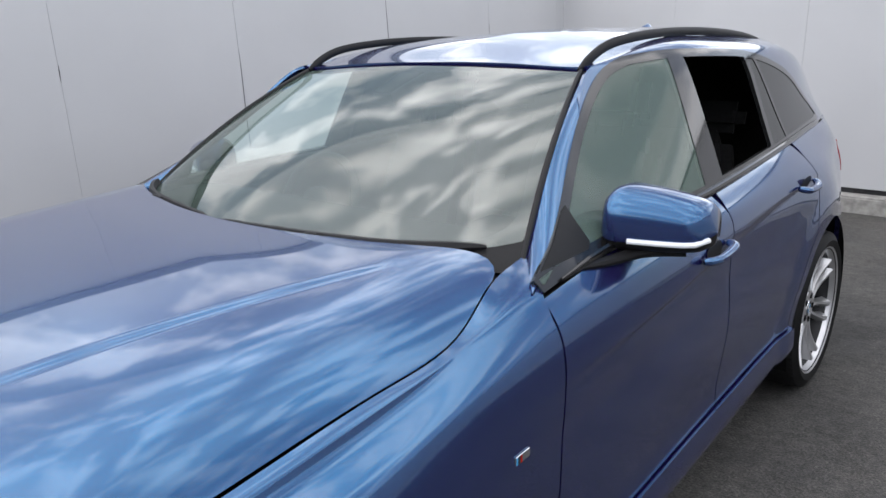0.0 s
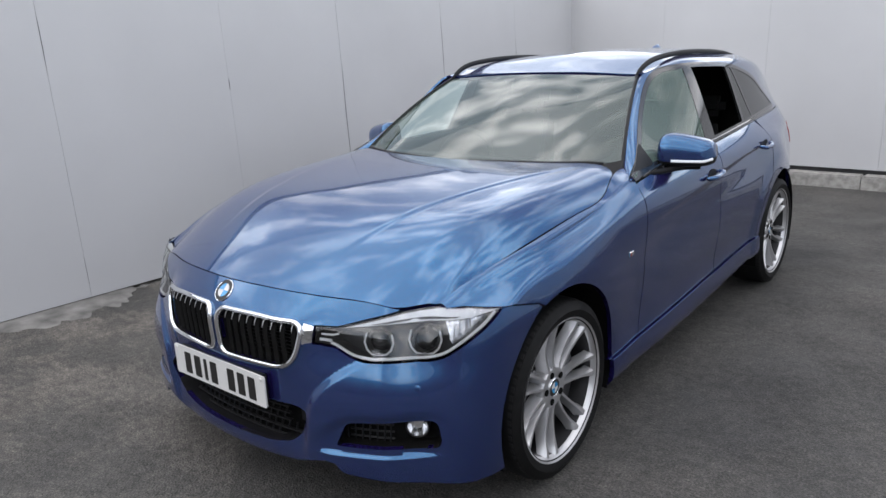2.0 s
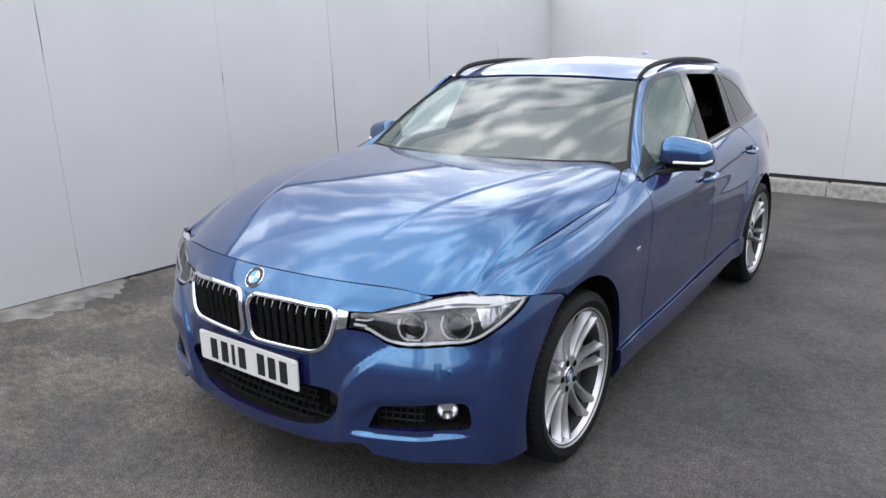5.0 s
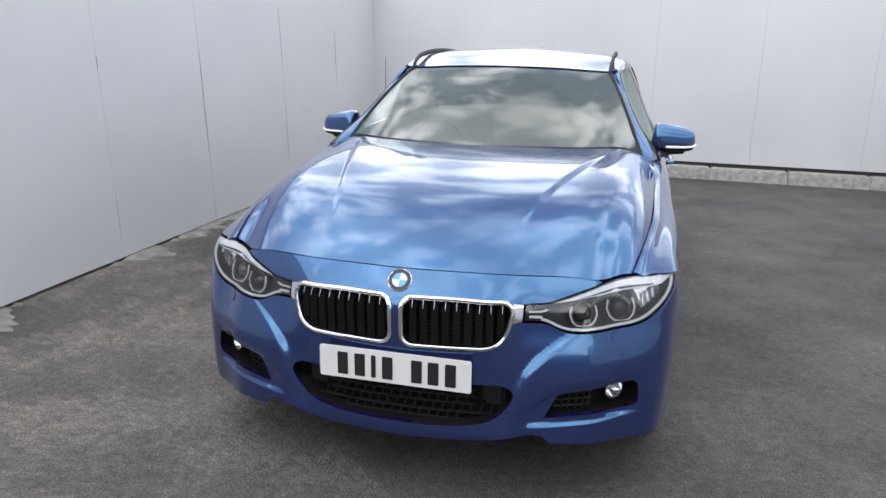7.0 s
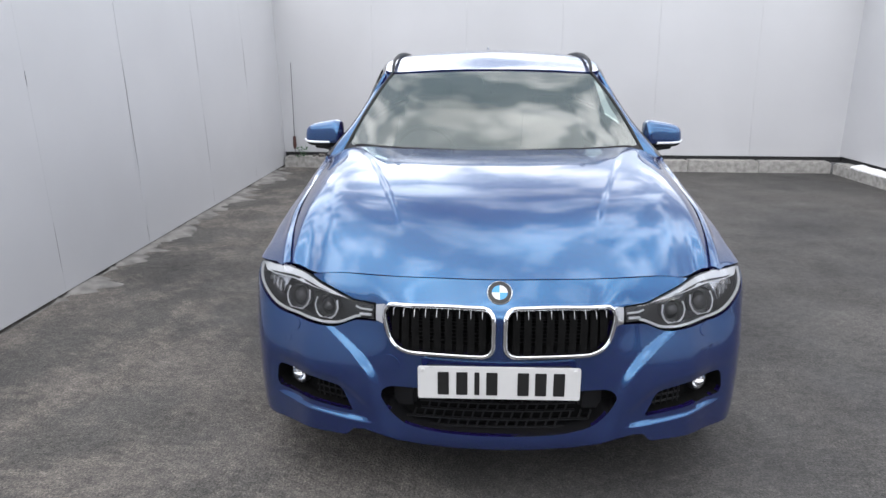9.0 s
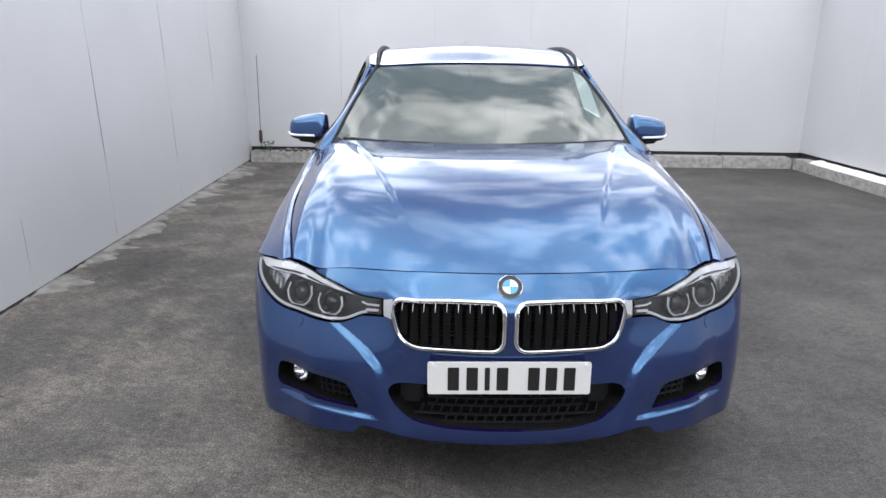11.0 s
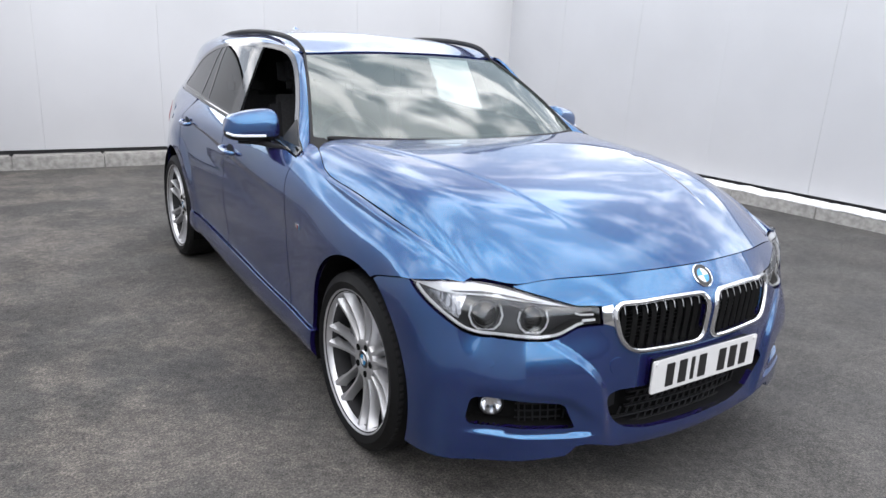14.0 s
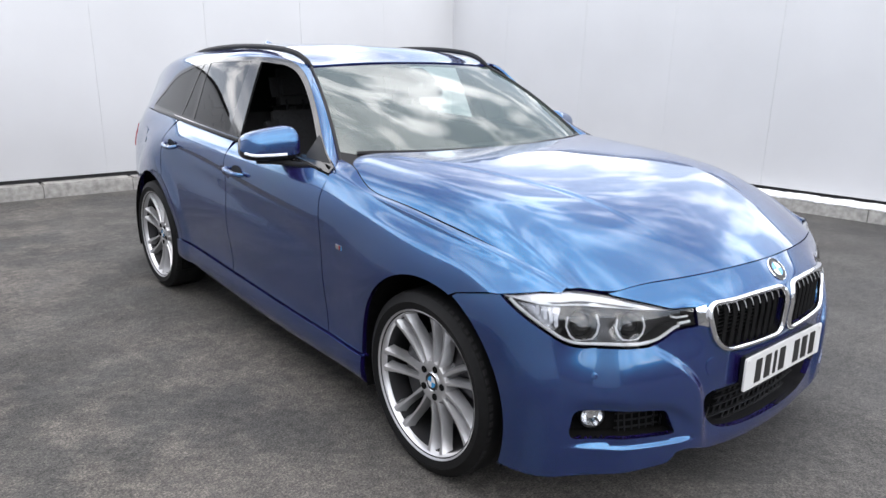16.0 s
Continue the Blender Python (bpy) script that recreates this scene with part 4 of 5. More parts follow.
for sign in (1, -1):
    # painted roof side with the whole window opening cut out
    cant = [(y, 0.645) for y in np.linspace(2.20, 4.12, 40)]
    back = [(4.16, 0.5), (4.22, 0.25), (4.26, 0.004)]
    belt = [(y, 0.004) for y in np.linspace(4.22, 3.82, 10)]
    upper = [tuple(p) for p in onhouse(np.r_[smooth_line(DLO_FRONT, 24)[14:], smooth_line(DLO_TOP, 40)[1:]], 0.03, False)]
    upper = [p for p in upper if p[1] > 0.0]
    ring = np.array(cant + back + belt + upper[::-1])
    panel("roof_side", dense(ring, 0.03), house, PAINT, car, (), 0.03, 0.012, sign, "blue roof side")
    # black surround with its panes
    panel("window_surround", toq(shrink(dlo, -0.002)), house, BLACK_GLOSS, car, [toq(v) for v in pane_lines.values()], 0.03, 0.012, sign, "gloss black window surround and pillars", 0.003)
    for k, line in pane_lines.items():
        if (k, sign) in (("front", -1), ("rear", 1)):
            continue    # wound down
        panel(k + "_window", toq(line), house, SIDEGLASS if k == "front" else PRIVACY, car, (), 0.03, 0, sign, "closed clear door window" if k == "front" else "dark privacy glass", 0.001).visible_shadow = False

# roof skin, tail end
ring = [(y, -0.645) for y in np.linspace(2.18, 4.10, 40)] + [(4.15, q) for q in np.linspace(-0.5, 0.5, 20)] + [(y, 0.645) for y in np.linspace(4.10, 2.18, 40)]
ring += [(2.115 - 0.02 * math.cos(q * 2.4), q) for q in np.linspace(0.62, -0.62, 24)]
panel("roof", dense(ring, 0.04), top_sheet, PAINT, car, (), 0.04, 0.012, label="blue roof")

# windscreen between the pillars
ws_low = spline([(-0.742, 1.575, 1.008), (-0.6, 1.465, 1.010), (-0.3, 1.375, 1.012), (0, 1.348, 1.012), (0.3, 1.375, 1.012), (0.6, 1.465, 1.010), (0.742, 1.575, 1.008)])
ws_top = spline([(-0.560, 2.100, 1.350), (-0.3, 2.083, 1.362), (0, 2.075, 1.369), (0.3, 2.083, 1.362), (0.560, 2.100, 1.350)])


def screen(u, v):
    u, v = np.asarray(u, float) / 0.65, np.asarray(v, float) / 0.75
    a, b = ws_low(u * 0.742), ws_top(u * 0.560)
    x = u * (0.742 + (0.560 - 0.742) * v)
    p = a + (b - a) * v[:, None]
    bow = 0.10 * v * (1 - v)
    return np.c_[x, p[:, 0] - bow * 0.55, p[:, 1] + bow * 0.83]


def strip(u0, u1, v0, v1, gap=0.04):
    return dense([(u0, v0), (u1, v0), (u1, v1), (u0, v1)], gap)


panel("windscreen", strip(-0.645, 0.645, -0.03, 0.745), screen, SCREEN, car, (), 0.05, 0, label="windscreen mirroring clouds").visible_shadow = False
frit = strip(-0.645, 0.645, -0.03, 0.745)
panel("windscreen_frit", frit, screen, BLACK, car, [loop_line([(-0.60, 0.06), (-0.615, 0.36), (-0.615, 0.70), (-0.3, 0.722), (0, 0.725), (0.3, 0.722), (0.615, 0.70), (0.615, 0.36), (0.60, 0.06), (0.3, 0.045), (0, 0.04), (-0.3, 0.045)], 90)], 0.04, 0, label="black band round the windscreen", lift=-0.004)

# windscreen pillars
dlo_edge = smooth_line([(1.47, 0.968)] + DLO_FRONT[1:], 40)
dlo_edge = house(dlo_edge[:, 0], hz(dlo_edge[:, 0], dlo_edge[:, 1]))
ws_edge = screen(np.full(40, 0.652), np.linspace(-0.02, 0.76, 40))
ws_edge[-3:] += np.array([[0, 0.01, 0.0], [0, 0.03, 0.004], [0, 0.06, 0.012]])
pa = spline(np.c_[np.linspace(0, 0.8, 40), ws_edge])
pb = spline(np.c_[np.linspace(0, 0.8, 40), dlo_edge])


def pillar(t, r):
    t, r = np.asarray(t, float), np.asarray(r, float) / 0.12
    a, b = pa(t), pb(t)
    n = np.array([0.62, -0.55, 0.56])
    return a + (b - a) * r[:, None] + n * (0.016 * r * (1 - r))[:, None]


for sign in (1, -1):
    panel("windscreen_pillar", dense([(0.0, 0), (0.8, 0), (0.8, 0.12), (0.0, 0.12)], 0.03), pillar, PAINT, car, (), 0.03, 0.012, sign, "blue windscreen pillar")

# tail: a closed back with its spoiler edge
def tail(u, v):
    u, v = np.asarray(u, float), np.asarray(v, float)
    w = np.interp(v, [0.2, 0.5, 0.95, 1.05, 1.32], [0.57, 0.62, 0.60, 0.58, 0.46])
    y = np.interp(v, [0.2, 0.35, 0.6, 0.95, 1.15, 1.32], [4.36, 4.41, 4.41, 4.37, 4.28, 4.16]) - 0.06 * (u / 0.8) ** 2
    return np.c_[u / 0.8 * w, y, v]


panel("tailgate", dense([(-0.8, 0.26), (0.8, 0.26), (0.8, 1.31), (-0.8, 1.31)], 0.06), tail, PAINT, car, (), 0.06, 0.01, label="blue tailgate")

# dark plate added inside the tail to block light leaking through its gaps
q = np.linspace(0.0, 1.2, 20)
arch = house(np.full(20, 4.02), q) * np.array([0.996, 1, 1]) - np.array([0, 0, 0.003])
arch = [(0.66, 0.5)] + [(p[0], p[2]) for p in arch]
arch += [(-x, z) for x, z in arch[-2::-1]]
bm = bmesh.new()
near = [bm.verts.new((x, 4.02, z)) for x, z in arch]
far = [bm.verts.new((x * 0.985, 4.05, z - 0.006)) for x, z in arch]
bm.faces.new(near), bm.faces.new(far[::-1])
for i in range(len(arch)):
    j = (i + 1) % len(arch)
    bm.faces.new((near[i], near[j], far[j], far[i]))
part("tail_gap_plate", bm, CLOTH, car, "dark plate added to block light through gaps at the tail", smooth=False)

# dark floor, wheel houses and firewall inside the skin
core = [("underbody", (-0.72, 0.72, 0.30, 4.2, 0.17, 0.20)), ("firewall", (-0.70, 0.70, 1.30, 1.34, 0.25, 0.97)), ("engine_bay_tray", (-0.56, 0.56, 0.35, 1.3, 0.20, 0.66))]
for name, b in core:
    part(name, box_bm(*b), DARK, car)
for sign in (1, -1):
    for cy in (FY, RY):
        bm = lathe_bm([(0.50 * sign, 0.0), (0.50 * sign, AR + 0.01), (0.885 * sign, AR + 0.008)], 48)
        bmesh.ops.delete(bm, geom=[v for v in bm.verts if v.co.z < -0.17], context="VERTS")
        bmesh.ops.translate(bm, verts=bm.verts, vec=(0, cy, AZ))
        part("wheel_house", bm, DARK, car)

# ---- car details ----
def spot(fn, u, v, sign=1):
    """A frame on a skin: x to the side, y up it, z straight out of it."""
    e = 1e-3
    p, pu, pv = (fn(np.array([a]), np.array([b]))[0] for a, b in ((u, v), (u + e, v), (u, v + e)))
    X, Y = Vector(pu - p).normalized(), Vector(pv - p).normalized()
    Z = X.cross(Y).normalized()
    if Z.dot(Vector(p) - Vector((0, 2.3, 0.55))) < 0:
        Z = -Z
    Y = Z.cross(X).normalized()
    m = Matrix((X, Y, Z)).transposed().to_4x4()
    m.translation = Vector(p)
    if sign < 0:
        m = Matrix.Diagonal((-1, 1, 1, 1)) @ m
    return m


def placed(bm, m):
    bmesh.ops.transform(bm, matrix=m, verts=bm.verts)
    return bm


def disc_bm(profile, n=32):
    """A turned piece about z from (radius, height) pairs."""
    bm = bmesh.new()
    rows = [[bm.verts.new((r * math.cos(2 * math.pi * k / n), r * math.sin(2 * math.pi * k / n), h)) for r, h in profile] for k in range(n)]
    for k in range(n):
        for i in range(len(profile) - 1):
            bm.faces.new((rows[k][i], rows[k][i + 1], rows[(k + 1) % n][i + 1], rows[(k + 1) % n][i]))
    bmesh.ops.remove_doubles(bm, verts=bm.verts, dist=1e-6)
    return bm


def line_on(fn, line, out, closed=False):
    """Points of a skin along a line, moved out along its normal."""
    line = np.asarray(line, float)
    e = 1e-4
    p = fn(line[:, 0], line[:, 1])
    n = np.cross(fn(line[:, 0] + e, line[:, 1]) - p, fn(line[:, 0], line[:, 1] + e) - p)
    n /= np.linalg.norm(n, axis=1)[:, None]
    if (n * (p - np.array([0, 2.3, 0.55]))).sum() < 0:
        n = -n
    return p + n * out


def mirrored(points, sign):
    return [(p[0] * sign, p[1], p[2]) for p in points]


# headlamps
lamp_in = shrink(lamp_ring, 0.006)
for sign in (1, -1):
    lamp = panel("headlamp", lamp_in, front, GREYLAMP, car, (), 0.03, 0.0, sign, "clear headlamp with twin round projectors and a chrome brow", -0.075)
    # side walls from the cover back to the shell
    rim = line_on(front, lamp_in, -0.002)
    deep = line_on(front, lamp_in, -0.078)
    k = len(rim)
    verts = mirrored(list(rim) + list(deep), sign)
    from_data("lamp_wall", verts, [(i, (i + 1) % k, k + (i + 1) % k, k + i) for i in range(k)], BLACK, lamp)
    cover = panel("lamp_cover", shrink(lamp_ring, 0.004), front, LAMPGLASS, lamp, (), 0.03, 0.0, sign, "clear lamp cover", 0.0)
    cover.visible_shadow = False
    # chrome brow along the top
    tops = np.r_[dense([(OUT_A - 0.012, 0.746), tuple((np.array([OUT_A, 0.758]) + lamp_up[0]) / 2), tuple(lamp_up[0] - np.array([0.006, 0.008]))], 0.02, False), [fp(x, lamp_top(x) - 0.010) for x in np.linspace(0.725, 0.54, 14)]]
    lows = np.array([fp(x, z) for x, z in ((0.50, 0.7025), (0.56, 0.710), (0.64, 0.719), (0.72, 0.727), (0.79, 0.733), (0.835, 0.738))])
    panel("brow", np.r_[tops, lows], front, PEARL, lamp, (), 0.03, 0.012, sign, "bright white brow", -0.005)
    shade = np.array([fp(x, z) for x, z in ((0.57, 0.7145), (0.64, 0.7225), (0.72, 0.7305), (0.80, 0.7385), (0.812, 0.7435), (0.72, 0.738), (0.64, 0.728))])
    panel("brow_shade", dense(shade, 0.02), front, GREYLAMP, lamp, (), 0.02, 0.004, sign, "grey inlay of the brow", -0.0025)
    # white outline along the lower edge up to the inner tip
    path = np.r_[[fp(0.424, 0.661), fp(0.462, 0.659)], lamp_low[4:-2] + np.array([-0.004, 0.010])]
    part("outline_strip", tube_bm(mirrored(line_on(front, path, -0.007), sign), 0.0050, 8), PEARL, lamp, "white light guide strip")
    part("tip_strip", tube_bm(mirrored(line_on(front, [fp(0.424, 0.676), fp(0.462, 0.676), fp(0.480, 0.682)], -0.014), sign), 0.0036, 8), PEARL, lamp)
    for x, z, r in ((0.752, 0.674, 0.046), (0.626, 0.664, 0.042)):
        m = spot(front, float(ax(x)), z, sign) @ Matrix.Translation((0, 0, -0.055))
        # half-hexagon light ring, open at the top
        ring = [(r * 1.12 * math.cos(radians(a)), r * 1.12 * math.sin(radians(a)), 0.022) for a in (150, 185, 215, 240, 300, 325, 355, 390)]
        part("light_ring", placed(tube_bm([p for p in dense(ring, 0.012, False)], 0.0034, 8), m), PEARL, lamp, "white hexagonal light ring")
        part("bezel", placed(disc_bm([(r * 1.0, 0.012), (r * 0.98, 0.026), (r * 0.86, 0.022), (r * 0.80, 0.0), (r * 0.80, -0.02)]), m), GREYLAMP, lamp, "dark bezel")
        part("projector", placed(disc_bm([(r * 0.80, -0.004), (r * 0.74, 0.008), (r * 0.55, 0.020), (r * 0.3, 0.027), (0, 0.030)]), m), BLACK_GLOSS, lamp, "dark glass projector lens")
    flank = np.array([(ax(0.822), 0.655), (ax(0.850), 0.668), (OUT_A - 0.035, 0.716), (OUT_A - 0.020, 0.742), (ax(0.80), 0.742), (ax(0.812), 0.700)])
    panel("side_reflector", dense(flank, 0.02), front, FACETS, lamp, (), 0.02, 0.008, sign, "polished faceted side reflector", -0.048)
    for k in range(4):
        m = spot(front, float(ax(0.822 + 0.016 * k)), 0.690 + 0.010 * k, sign) @ Matrix.Translation((0, 0, -0.045))
        part("reflector_facet", placed(box_bm(-0.0055, 0.0055, -0.020 + 0.003 * k, 0.022, 0, 0.012 + 0.003 * k, 0.002), m @ pose(0, 0, 0, 0, 18, 0)), LENS, lamp, "polished indicator facet")

# kidney grilles
for sign in (1, -1):
    pts = on_front(kidney)
    rim = mirrored(line_on(front, pts, 0.004), sign)
    grille = part("kidney_grille", tube_bm(rim, 0.0092, 10, True, 1.1, (0, -1, 0.2)), CHROME, car, "chrome-framed kidney grille with black bars")
    back = panel("grille_back", pts, front, DARK, grille, (), 0.04, 0, sign, "black radiator behind the grille", -0.085)
    k = len(pts)
    wall_v = mirrored(list(line_on(front, pts, 0.0)) + list(line_on(front, pts, -0.09)), sign)
    from_data("grille_duct", wall_v, [(i, (i + 1) % k, k + (i + 1) % k, k + i) for i in range(k)], BLACK, grille)
    for j in range(9):
        x = 0.055 + j * 0.0368
        up, dn = [np.interp(x, *zip(*sorted((a, b) for a, b in kidney if (b > 0.63) == top))) for top in (True, False)]
        zz = np.linspace(dn + 0.002, up - 0.002, 8)
        lines = line_on(front, np.c_[np.full(8, float(ax(x))), zz], -0.016)
        part("bar", tube_bm(mirrored(lines, sign), 0.0034, 6, False, 4.0, (1, 0, 0)), DARK, grille, "gloss black upright bar")
        # a thin silver streak near the top of each bar
        part("bar_tip", tube_bm(mirrored(line_on(front, np.c_[np.full(3, float(ax(x))), np.linspace(up - 0.030, up - 0.006, 3)], 0.0025 - 0.016 + 0.012), sign), [0.0006, 0.0012, 0.0014], 6), ALLOY, grille, "thin silver streak along the bar top")
    for j in range(9):
        z = 0.575 + 0.013 * j
        part("cooling_fin", tube_bm(mirrored(line_on(front, [(ax(0.05), z), (ax(0.2), z), (ax(0.32), z)], -0.074), sign), 0.0022, 4), BLACK, grille)
    ext = np.array([fp(x, z) for x, z in ((0.372, 0.706), (0.388, 0.702), (0.402, 0.699), (0.402, 0.649), (0.384, 0.645), (0.364, 0.638))])
    panel("chrome_wing", dense(ext, 0.015), front, CHROME, grille, (), 0.02, 0.01, sign, "chrome link to the headlamp", 0.001)

# roundel, on the nose
def roundel(m, r, parent):
    base = part("roundel", placed(disc_bm([(r, -0.004), (r, 0.002), (r * 0.95, 0.004), (r * 0.92, 0.003)]), m), CHROME, parent, "round enamel badge in black, white and blue")
    part("ring", placed(disc_bm([(r * 0.93, 0.002), (r * 0.62, 0.0035), (r * 0.60, 0.0035)]), m), INK, base, "black ring")
    for q in range(4):
        bm = bmesh.new()
        c = bm.verts.new((0, 0, 0.004))
        arcv = [bm.verts.new((r * 0.61 * math.cos(radians(90 * q + 9 * k)), r * 0.61 * math.sin(radians(90 * q + 9 * k)), 0.0038)) for k in range(11)]
        for i in range(10):
            bm.faces.new((c, arcv[i], arcv[i + 1]))
        part("quarter", placed(bm, m), BLUE if q % 2 else WHITE, base)
    return base


roundel(spot(front, 0.0, 0.757), 0.041, car)

# number plate with plain bars
plate = part("number_plate", placed(slab_bm(rounded(0.52, 0.111, 0.008), 0.006), Matrix.Translation((0, 0.024, 0.474))), WHITE, car, "white number plate with seven black bars")
for k, x in enumerate((-0.178, -0.118, -0.070, -0.022, 0.078, 0.134, 0.192)):
    w = 0.016 if k == 2 else 0.036
    part("bar", placed(slab_bm(rounded(w, 0.079, 0.003), 0.002), Matrix.Translation((x, 0.0218, 0.472))), INK, plate, "black bar")
for x in (-0.243, 0.243):
    part("screw_cap", placed(disc_bm([(0.007, 0), (0.006, 0.003), (0, 0.004)], 12), Matrix.Translation((x, 0.024, 0.518)) @ pose(0, 0, 0, 90)), WHITE, plate)
part("plate_bracket", box_bm(-0.235, 0.235, 0.030, 0.058, 0.426, 0.524, 0.004), BLACK, plate)

# lower intake: duct and honeycomb
pts = on_front(intake)
k = len(pts)
duct = from_data("intake_duct", list(line_on(front, pts, 0.0)) + list(line_on(front, pts, -0.10)), [(i, (i + 1) % k, k + (i + 1) % k, k + i) for i in range(k)], BLACK, car)
tagged(duct, "black lower air intake")
panel("intake_back", pts, front, DARK, duct, (), 0.04, 0, label="black mesh backing", lift=-0.095)
for row in range(6):
    z = 0.276 + row * 0.027
    half_w = float(np.interp(z, [0.262, 0.30, 0.345, 0.43], [0.20, 0.325, 0.366, 0.38])) - 0.01
    if z > 0.32:
        half_w = min(half_w, 0.27)
    part("mesh_bar", tube_bm(line_on(front, [(ax(x), z) for x in np.linspace(-half_w, half_w, 9)], -0.055), 0.0045, 6, False, 1.6, (0, 1, 0)), BLACK, duct)
    cells = int(half_w / 0.034)
    for c in range(-cells, cells + 1):
        x = (c + 0.5 * (row % 2)) * 0.034
        part("mesh_link", tube_bm(line_on(front, [(ax(x - 0.005), z), (ax(x + 0.005), z + 0.027)], -0.055), 0.0038, 5), BLACK, duct)
for sign in (1, -1):
    b = box_bm(0.275, 0.352, 0.14, 0.18, 0.325, 0.415, 0.012)
    part("intake_blank", placed(b, Matrix.Diagonal((sign, 1, 1, 1))), BLACK, duct, "black side blank")

# fog recesses, lamps and blades
for sign in (1, -1):
    pts = on_front(fogs)
    k = len(pts)
    duct = from_data("fog_recess", mirrored(list(line_on(front, pts, 0.0)) + list(line_on(front, pts, -0.07)), sign), [(i, (i + 1) % k, k + (i + 1) % k, k + i) for i in range(k)], DARK, car)
    tagged(duct, "black fog lamp recess with mesh")
    panel("recess_back", pts, front, DARK, duct, (), 0.04, 0, sign, lift=-0.065)
    for row in range(3):
        z = 0.338 + 0.024 * row
        part("mesh_bar", tube_bm(mirrored(line_on(front, [(ax(x), z) for x in (0.52, 0.56, 0.62, 0.67)], -0.052), sign), 0.0035, 5), BLACK, duct)
    for c in range(7):
        x = 0.512 + 0.024 * c
        part("mesh_link", tube_bm(mirrored(line_on(front, [(ax(x), 0.328), (ax(x + 0.006), 0.404)], -0.050), sign), 0.003, 5), BLACK, duct)
    m = spot(front, float(ax(0.728)), 0.389, sign) @ Matrix.Translation((0, 0, -0.045))
    lamp = part("fog_lamp", placed(disc_bm([(0.039, -0.01), (0.039, 0.012), (0.035, 0.018), (0.031, 0.014)]), m), BLACK, duct, "round fog lamp with clear lens")
    part("fog_reflector", placed(disc_bm([(0.032, 0.016), (0.027, 0.004), (0.016, -0.006), (0, -0.008)]), m), LENS, duct, "silver fog lamp bowl")
    for j in (-1, 0, 1):
        part("fog_fin", placed(box_bm(j * 0.016 - 0.002, j * 0.016 + 0.002, 0.0, 0.027, -0.004, 0.017), m), CHROME, duct)
    # washer cover and parking sensors
    wash = on_front(loop_line([(0.70, 0.588), (0.76, 0.600), (0.765, 0.583), (0.705, 0.570)], 24))
    panel("washer_cover", wash, front, PAINT, car, (), 0.03, 0.004, sign, "blue headlamp washer cover", 0.0022)
    for x, z in ((0.735, 0.532), (0.35, 0.505)):
        part("parking_sensor", placed(disc_bm([(0.010, -0.002), (0.010, 0.0006), (0.0085, 0.0009), (0, 0.0009)], 18), spot(front, float(ax(x)), z, sign)), PAINT, car, "small blue parking sensor")
tow = on_front(loop_line([(-0.385, 0.535), (-0.335, 0.53), (-0.335, 0.485), (-0.37, 0.485)], 24))
panel("towing_eye_cover", tow, front, PAINT, car, (), 0.03, 0.004, 1, "blue towing eye cover", 0.002)

# door handles, the shade in their cups drawn as flat black ovals, wing badges
for sign in (1, -1):
    for y, z in ((2.235, 0.872), (3.085, 0.912)):
        s0 = float(sz(y, z)[0])
        m = spot(side, y, s0, sign)
        bar = [(-0.088, 0.004, 0.006), (-0.070, 0.003, 0.026), (-0.03, 0.001, 0.034), (0.03, 0.001, 0.034), (0.070, 0.004, 0.028), (0.092, 0.006, 0.006)]
        handle = part("door_handle", placed(tube_bm(smooth_line(bar, 16), [0.008] + [0.0115] * 14 + [0.008], 10, False, 1.25, (0, 0, 1)), m), PAINT, car, "blue pull handle")
        cup = [(0.056 * math.cos(a), 0.008 + 0.026 * math.sin(a), 0.0015) for a in np.linspace(0, 2 * math.pi, 28, endpoint=False)]
        bm = bmesh.new()
        vs = [bm.verts.new(p) for p in cup]
        bm.faces.new(vs)
        part("cup_shade", placed(bm, m), BLACK, handle, "black oval drawn for the shade in the hand cup")
    y, z = 1.335, 0.708
    m = spot(side, y, float(sz(y, z)[0]), sign)
    badge = part("wing_badge", placed(box_bm(-0.024, 0.024, -0.009, 0.009, 0, 0.003, 0.001), m), CHROME, car, "small chrome wing badge with coloured bars")
    for k, c in enumerate((BLUE, INK, REDLENS)):
        part("stripe", placed(box_bm(-0.022 + 0.007 * k, -0.017 + 0.007 * k, -0.008, 0.008, 0.003, 0.0036), m), c, badge)


flap = yz([(3.64, 0.872), (3.74, 0.880), (3.76, 0.895), (3.755, 0.945), (3.735, 0.958), (3.645, 0.950), (3.628, 0.935), (3.626, 0.888)], 0.02, True)
panel("fuel_flap", flap, side, PAINT, car, (), 0.03, 0.006, -1, "blue fuel flap", 0.0022)


# mirrors
def mirror_cap(u, v):
    """A rounded shell: u turns round, v runs from the inner to the outer end."""
    x = 0.800 + 0.222 * v
    end = np.clip(1 - (2 * v - 1) ** 8, 0, 1) ** 0.42
    tallz = (0.090 - 0.030 * v**2) * end * np.where(np.sin(u) > 0, 1.0, 0.66)
    deep = (0.088 - 0.022 * v) * end
    c, s = np.cos(u), np.sin(u)
    yy = 1.838 + 0.062 * v - deep * np.sign(c) * np.abs(c) ** 0.75
    zz = 1.036 - 0.014 * v + tallz * np.sign(s) * np.abs(s) ** 0.7
    return np.c_[x, yy, zz]


